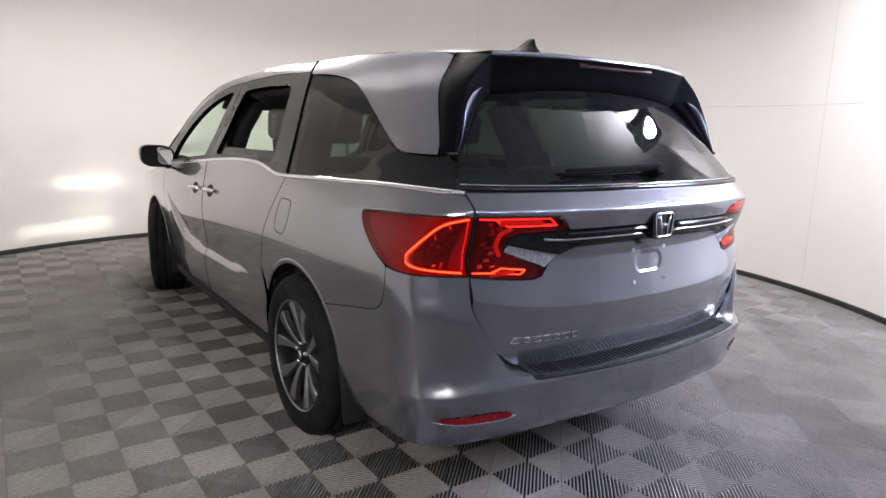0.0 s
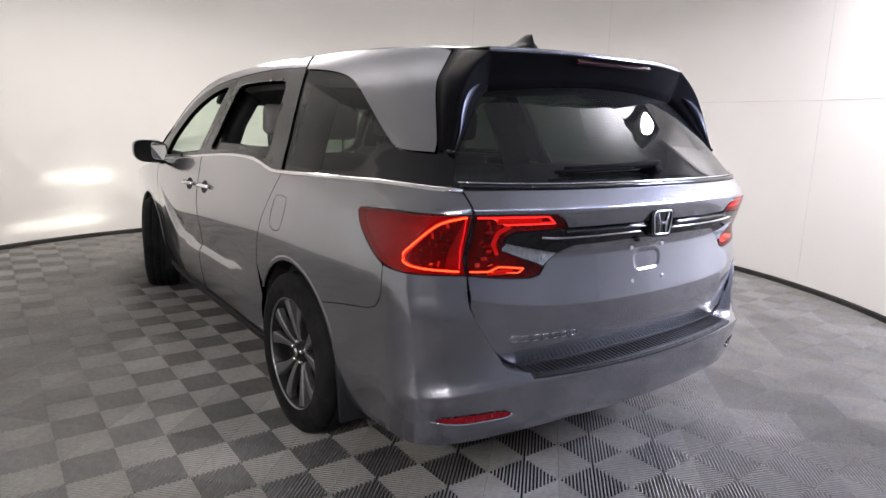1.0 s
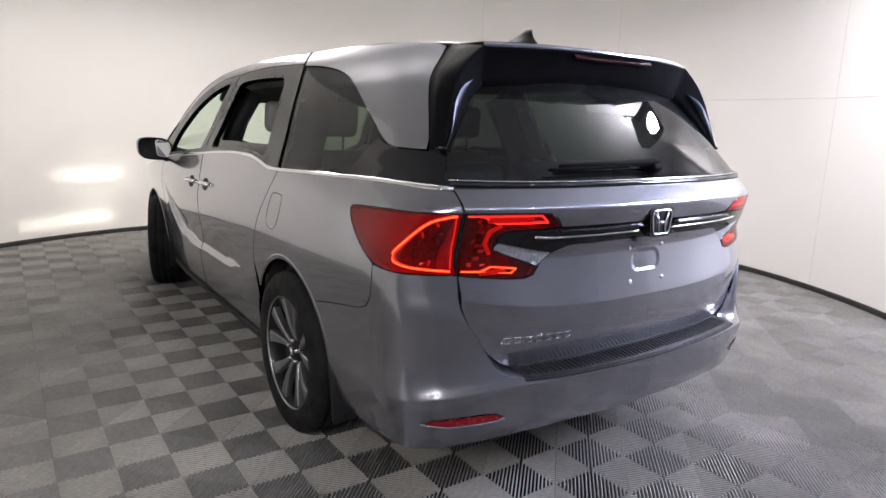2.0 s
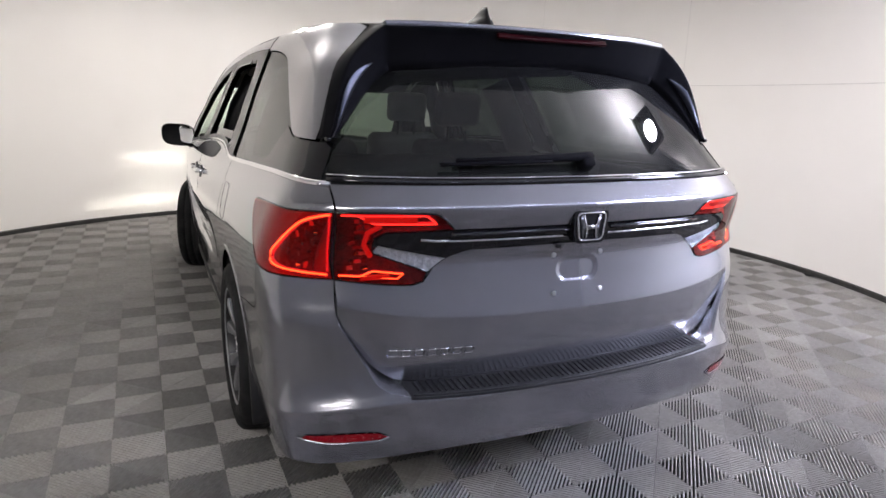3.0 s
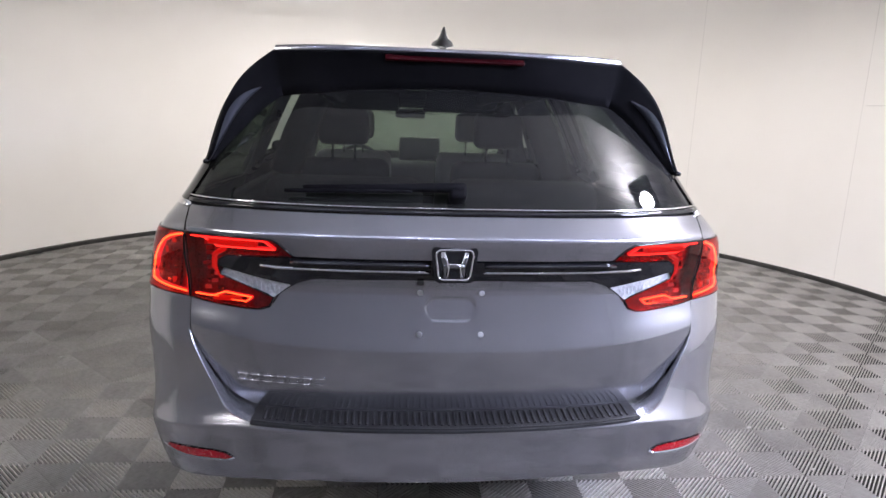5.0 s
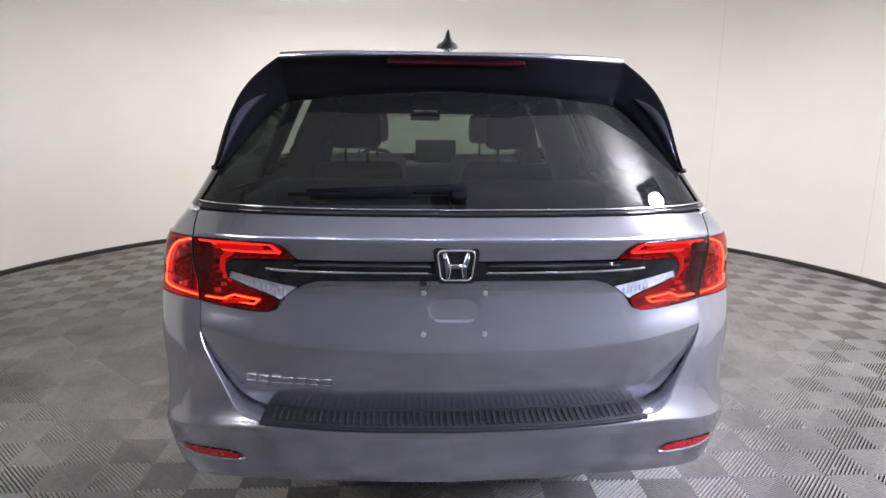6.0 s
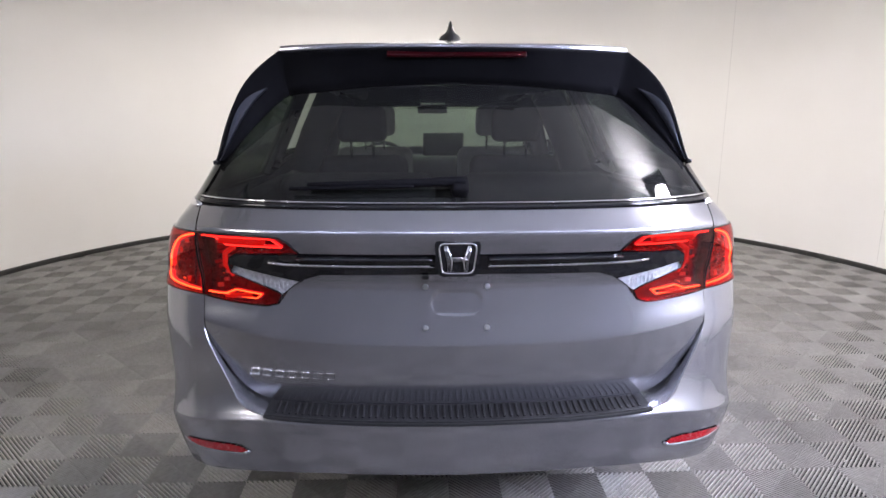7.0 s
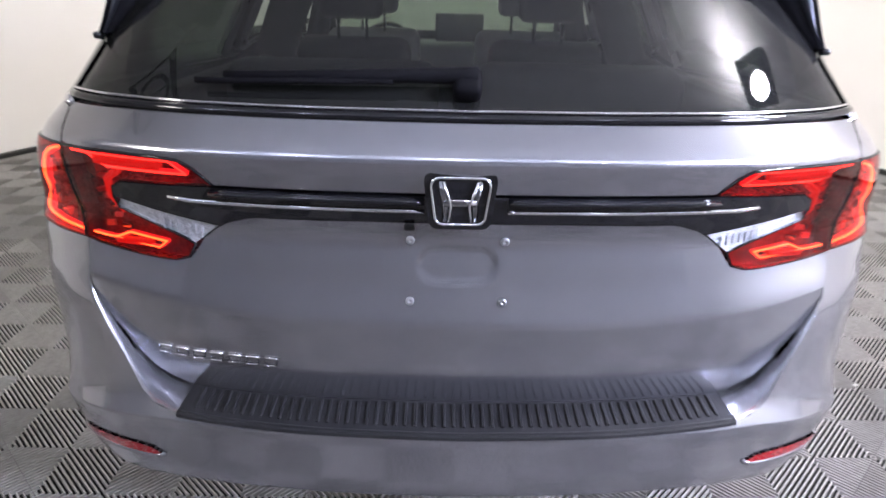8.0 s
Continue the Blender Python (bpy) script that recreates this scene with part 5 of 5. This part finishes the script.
# ---- wheels ----
def wheel(name, x, y, s, turn=0.0):
    root = new(name)
    root.parent = car
    root["label"] = "alloy wheel with dark pockets and a black tyre"
    root.matrix_local = Matrix.Translation((x, y, AXLE_Z)) @ Matrix.Rotation(radians(turn), 4, "Z") @ Matrix.Diagonal((s, 1, 1, 1))
    bm = bmesh.new()
    spun(bm, [(.250, -.105), (.262, -.115), (.305, -.120), (.340, -.112), (.358, -.095), (.363, -.075), (.364, -.056), (.357, -.054), (.357, -.048), (.366, -.046), (.367, -.008), (.359, -.006), (.359, .004), (.367, .006), (.366, .046), (.357, .048), (.357, .054), (.364, .056), (.363, .075), (.358, .095), (.340, .112), (.305, .120), (.262, .115), (.250, .108)], sides=72)
    bmesh.ops.recalc_face_normals(bm, faces=bm.faces)
    part("tyre", bm, RUBBER, root, "black tyre", True)
    bm = bmesh.new()
    spun(bm, [(.247, .104), (.250, .110), (.2535, .110), (.2535, .104), (.247, .104)], sides=64)
    bmesh.ops.recalc_face_normals(bm, faces=bm.faces)
    part("rim", bm, ALLOY, root, "machined rim edge", True)
    bm = bmesh.new()
    spun(bm, [(.247, .104), (.240, .09), (.236, .06), (.232, -.10)], sides=64)
    part("barrel", bm, WHEEL_GREY, root, "dark rim barrel", True)
    bm = bmesh.new()
    spun(bm, [(.235, .03), (.15, .02), (.06, .03), (.0005, .03)], sides=40)
    part("inner_disc", bm, WHEEL_GREY, root, "dark disc behind the spokes", True)
    # five pairs of spokes
    for k in range(10):
        pair, side = k // 2, (k % 2) * 2 - 1
        a0 = pair * math.tau / 5
        bm = bmesh.new()
        rows = []
        for t in (0.0, 0.25, 0.5, 0.75, 1.0):
            r = .045 + (.240 - .045) * t
            mid = side * (0.12 + 0.17 * t) + (0.10 / (1 + 6 * t)) * side
            wd = .009 + .019 * t ** 1.4
            face = .088 - .022 * (1 - t) ** 2 + .012 * t
            c = Vector((0, -math.sin(mid) * r, math.cos(mid) * r))
            d = Vector((0, math.cos(mid), math.sin(mid)))
            rows.append([bm.verts.new(Vector((xx, 0, 0)) + c + d * w) for xx, w in ((face - .03, -wd * 1.1), (face - .004, -wd), (face, -wd * .75), (face, wd * .75), (face - .004, wd), (face - .03, wd * 1.1))])
        for r1, r2 in zip(rows, rows[1:]):
            for j in range(5):
                bm.faces.new((r1[j], r1[j + 1], r2[j + 1], r2[j]))
        bm.faces.new(rows[-1])
        bmesh.ops.recalc_face_normals(bm, faces=bm.faces)
        bmesh.ops.transform(bm, matrix=Matrix.Rotation(a0, 4, "X"), verts=bm.verts)
        part("spoke", bm, ALLOY, root, "machined spoke")
    bm = bmesh.new()
    spun(bm, [(.062, .04), (.060, .070), (.036, .078), (.034, .084), (.030, .088), (.0005, .089)], sides=32)
    part("hub", bm, WHEEL_GREY, root, "dark hub with a plain cap", True)
    bm = bmesh.new()
    spun(bm, [(.020, .088), (.018, .092), (.0005, .093)], sides=24)
    part("hub_cap", bm, CHROME, root, "", True)
    for k in range(5):
        bm = bmesh.new()
        a = k * math.tau / 5 + 0.3
        spun(bm, [(.010, .06), (.010, .084), (.006, .090), (.0004, .090)], Matrix.Translation((0, .049 * math.cos(a), .049 * math.sin(a))), 10)
        part("wheel_nut", bm, CHROME, root, "", True)


for s in (-1, 1):
    wheel("rear_wheel", CX + s * .832, AXLE_R, s)
    wheel("front_wheel", CX + s * .828, AXLE_F, s, -16)


# ---- door mirrors ----
def mirror(s):
    root = new("door_mirror")
    root.parent = car
    root["label"] = "black door mirror with a silver shell"
    bm = bmesh.new()
    rows = []
    for yy, k in ((3.70, .35), (3.685, .70), (3.64, .95), (3.58, 1.0), (3.545, .97)):
        ring = []
        for a in range(0, 360, 15):
            c, d = math.cos(radians(a)), math.sin(radians(a))
            q = 2 / 3.2
            xx = math.copysign(abs(c) ** q, c) * .118 * k
            zz = math.copysign(abs(d) ** q, d) * .082 * k + .012 * c
            ring.append(bm.verts.new((CX + s * (.985 + xx), yy, 1.133 + zz)))
        rows.append(ring)
    for r1, r2 in zip(rows, rows[1:]):
        for i in range(len(r1)):
            bm.faces.new((r1[i - 1], r1[i], r2[i], r2[i - 1]))
    bm.faces.new(rows[0])
    bmesh.ops.recalc_face_normals(bm, faces=bm.faces)
    part("shell", bm, GLOSS_BLACK, root, "gloss black mirror shell", True)
    for name, mat, mid, half, high, y0, lean, note in (("bezel", TRIM, .985, .112, .078, 3.602, 0.0, "black bezel"), ("mirror_glass", MIRROR, .930, .048, .062, 3.598, 0.5, "mirror glass")):
        bm = bmesh.new()
        ring = []
        for a in range(0, 360, 15):
            c, d = math.cos(radians(a)), math.sin(radians(a))
            q = 2 / 3.6
            ring.append(bm.verts.new((CX + s * (mid + math.copysign(abs(c) ** q, c) * half), y0 + lean * half * (c - 1), 1.133 + math.copysign(abs(d) ** q, d) * high + .012 * c)))
        f = bm.faces.new(ring)
        f.normal_update()
        if f.normal.y > 0:
            f.normal_flip()
        part(name, bm, mat, root, note)
    bm = bmesh.new()
    tube(bm, [(CX + s * .93, 3.62, 1.085), (CX + s * .87, 3.64, 1.045), (CX + s * .80, 3.66, 1.02)], lambda t: .026 + .012 * t, 10)
    part("mirror_arm", bm, TRIM, root, "", True)


mirror(-1)
mirror(1)


# ---- cabin ----
def seat(x, y, dark, wide=0.50, high=1.02, name="seat", rest=True):
    root = new(name)
    root.parent = car
    root["label"] = "leather seat with a headrest"
    mat = SEAT_LIGHT if name == "front_seat" else (SEAT_DARK if dark else SEAT)
    bm = bmesh.new()
    block(bm, (wide, .50, .17), Matrix.Translation((x, y + .05, .60)), .05, 3)
    part("cushion", bm, mat, root, "", True)
    bm = bmesh.new()
    block(bm, (wide, .15, .62), Matrix.Translation((x, y - .25, .91)) @ Matrix.Rotation(radians(14), 4, "X"), .055, 3)
    part("backrest", bm, mat, root, "", True)
    if rest:
        bm = bmesh.new()
        block(bm, (.27, .10, .19), Matrix.Translation((x, y - .36, 1.385)) @ Matrix.Rotation(radians(8), 4, "X"), .04, 3)
        part("headrest", bm, mat, root, "", True)
        for d in (-.06, .06):
            bm = bmesh.new()
            tube(bm, [(x + d, y - .345, 1.20), (x + d, y - .355, 1.32)], .007, 8)
            part("headrest_post", bm, DARK_CHROME, root, "", True)


seat(CX - .40, 2.86, False, .50, name="front_seat")
seat(CX + .40, 2.86, False, .50, name="front_seat")
seat(CX - .42, 2.12, False, .50, name="middle_seat")
seat(CX + .42, 2.12, False, .50, name="middle_seat")
seat(CX - .36, 1.12, True, .62, name="rear_seat", rest=False)
seat(CX + .36, 1.12, True, .62, name="rear_seat", rest=False)


def cabin():
    bm = bmesh.new()
    block(bm, (1.50, 3.4, .04), Matrix.Translation((CX, 2.3, .47)), .01)
    part("cabin_floor", bm, CABIN, car, "dark cabin floor")
    bm = bmesh.new()
    block(bm, (1.46, .40, .30), Matrix.Translation((CX, 3.85, .92)), .08, 3)
    part("dashboard", bm, CABIN, car, "dark dashboard", True)
    bm = bmesh.new()
    block(bm, (.34, .05, .19), Matrix.Translation((CX + .10, 3.66, 1.17)) @ Matrix.Rotation(radians(-12), 4, "X"), .015, 2)
    part("dash_screen", bm, CABIN, car, "dark dashboard screen", True)
    bm = bmesh.new()
    tube(bm, [(CX - .40 + .18 * math.cos(radians(a)), 3.50 + .06 * math.sin(radians(a)), 1.02 + .17 * math.sin(radians(a))) for a in range(0, 360, 15)], .015, 8, True)
    block(bm, (.10, .05, .08), Matrix.Translation((CX - .40, 3.53, 1.02)), .02)
    for a in (0, 180, 270):
        tube(bm, [(CX - .40, 3.53, 1.02), (CX - .40 + .18 * math.cos(radians(a)), 3.50 + .06 * math.sin(radians(a)), 1.02 + .17 * math.sin(radians(a)))], .012, 6)
    part("steering_wheel", bm, CABIN, car, "black steering wheel", True)
    bm = bmesh.new()
    block(bm, (.23, .03, .07), Matrix.Translation((CX, 3.26, 1.462)), .014, 3)
    tube(bm, [(CX, 3.27, 1.48), (CX, 3.26, 1.60)], .012, 8)
    part("inside_mirror", bm, CABIN, car, "inside mirror", True)
    for s in (-1, 1):
        bm = bmesh.new()
        block(bm, (.54, .26, .035), Matrix.Translation((CX + s * .36, 3.04, 1.552)) @ Matrix.Rotation(radians(-30), 4, "X"), .012, 2)
        part("sun_visor", bm, CABIN, car, "folded sun visor", True)
    bm = bmesh.new()
    block(bm, (.20, .22, .06), Matrix.Translation((CX, 3.03, 1.565)) @ Matrix.Rotation(radians(-20), 4, "X"), .015, 2)
    part("overhead_console", bm, CABIN, car, "dark overhead console", True)
    strip_grid("headliner", -.98, .98, .42, 3.12, HEADLINER, "grey cloth headliner", 12, 30, -.035)
    for s in (-1, 1):
        bm = bmesh.new()
        block(bm, (.05, 3.2, .55), Matrix.Translation((CX + s * .80, 2.2, .86)), .02)
        part("door_lining", bm, CABIN, car, "dark door lining")
        bm = bmesh.new()
        block(bm, (.06, .9, .5), Matrix.Translation((CX + s * .74, .82, .92)), .02)
        part("side_lining", bm, CABIN, car, "dark side lining")
        bm = bmesh.new()
        tube(bm, [(CX + s * .70, 1.50, 1.15), (CX + s * .63, 1.54, 1.35), (CX + s * .55, 1.58, 1.53)], .075, 10)
        part("pillar_lining", bm, CABIN, car, "dark pillar lining", True)
        bm = bmesh.new()
        tube(bm, [(CX + s * .74, 2.66, 1.12), (CX + s * .67, 2.60, 1.36), (CX + s * .58, 2.57, 1.53)], .06, 10)
        part("pillar_lining", bm, CABIN, car, "dark pillar lining", True)
        bm = bmesh.new()
        tube(bm, [(CX + s * (.54 - .03 * (y > 2.7)), y, min(1.60, TOP_Z(y) - .11)) for y in (.9, 1.2, 1.6, 2.0, 2.5, 2.9, 3.1)], .045, 10)
        part("rail_lining", bm, HEADLINER, car, "grey lining along the roof rail", True)


cabin()


# ---- floor: a dark base and ribbed plastic tiles laid diagonally ----
CELL, GX, GY = 0.204, 0.005, 0.17
bm = bmesh.new()
bmesh.ops.create_grid(bm, x_segments=4, y_segments=4, size=30.0, matrix=Matrix.Translation((0, 0, -0.024)))
floor = tagged(part("floor", bm, SUBFLOOR), "dark floor under the ribbed tiles", "floor", kind="structure")


def rib_tile(verts, faces, cx, cy):
    """One square tile on its corner: four fields of ribs, each square to its own side; the ribs widen towards their feet."""
    side = CELL * math.sqrt(2)
    count = 20
    pitch = side / count
    for q in range(4):
        a = radians(45 + 90 * q)
        ax, ay = math.cos(a), math.sin(a)
        bx, by = -ay, ax
        for i in range(count):
            t = -side / 2 + pitch * (i + 0.5)
            reach = side / 2 - 0.001
            k = len(verts)
            for z, w in ((0.0, pitch * 0.14), (-0.013, pitch * 0.21)):
                for r, e in ((0, -1), (1, -1), (1, 1), (0, 1)):
                    o = t + e * w
                    rr = reach if r else min(reach, abs(o) + 0.0008)
                    verts.append((cx + ax * rr + bx * o, cy + ay * rr + by * o, z))
            faces.append([k, k + 1, k + 2, k + 3])
            faces += [[k + j, k + 4 + j, k + 4 + (j + 1) % 4, k + (j + 1) % 4] for j in range(4)]


def lay_floor():
    verts, faces = [], []
    rib_tile(verts, faces, 0, 0)
    me = bpy.data.meshes.new("floor_tile")
    me.from_pydata(verts, [], faces)
    me.update()
    me.materials.append(TILE)
    spots = []
    for i in range(-26, 27):
        for j in range(-24, 36):
            if (i + j) % 2:
                continue
            x, y = GX + i * CELL, GY + j * CELL
            far = math.hypot(x - ROOM_X, y - ROOM_Y)
            if far < ROOM_R + 0.12 or (y < 1.0 and abs(x - 0.1) < 4.4 and y > -4.2):
                near = min(math.hypot(x - px, y - py) for px, py in ((-1.5, 0.8), (1.5, 0.6), (0.3, -0.3)))
                spots.append((near, x, y))
    spots.sort()
    for _, x, y in spots[:290]:
        ob = new("floor_tile", me)
        ob.location = (x, y, 0)
        ob.parent = floor
    rest_v, rest_f = [], []
    for _, x, y in spots[290:]:
        rib_tile(rest_v, rest_f, x, y)
    me2 = bpy.data.meshes.new("far_floor_tiles")
    me2.from_pydata(rest_v, [], rest_f)
    me2.update()
    me2.materials.append(TILE)
    ob = new("far_floor_tiles", me2)
    ob.parent = floor
    tagged(ob, "ribbed grey plastic floor tiles", kind="stuff")


lay_floor()


def scrap(x, y, turn, size):
    bm = bmesh.new()
    rows = []
    for i in range(6):
        t = i / 5 - 0.5
        rows.append([bm.verts.new((t * size, (e * 0.006) * (1 - 0.6 * abs(t)), 0.003 + 0.004 * math.sin(6 * t + e))) for e in (-1, 0, 1)])
    for r1, r2 in zip(rows, rows[1:]):
        for j in range(2):
            bm.faces.new((r1[j], r2[j], r2[j + 1], r1[j + 1]))
    bmesh.ops.solidify(bm, geom=bm.faces[:], thickness=0.0012)
    ob = part("paper_scrap", bm, PAPER)
    ob.matrix_world = Matrix.Translation((x, y, 0.0)) @ Matrix.Rotation(radians(turn), 4, "Z")
    tagged(ob, "small white paper scrap lying on the floor tiles", "litter", "paper scraps")


scrap(1.80, 0.985, -25, 0.032)
scrap(1.63, 1.0, 5, 0.03)
scrap(1.70, 0.62, 10, 0.02)
scrap(-2.05, 1.95, 10, 0.04)
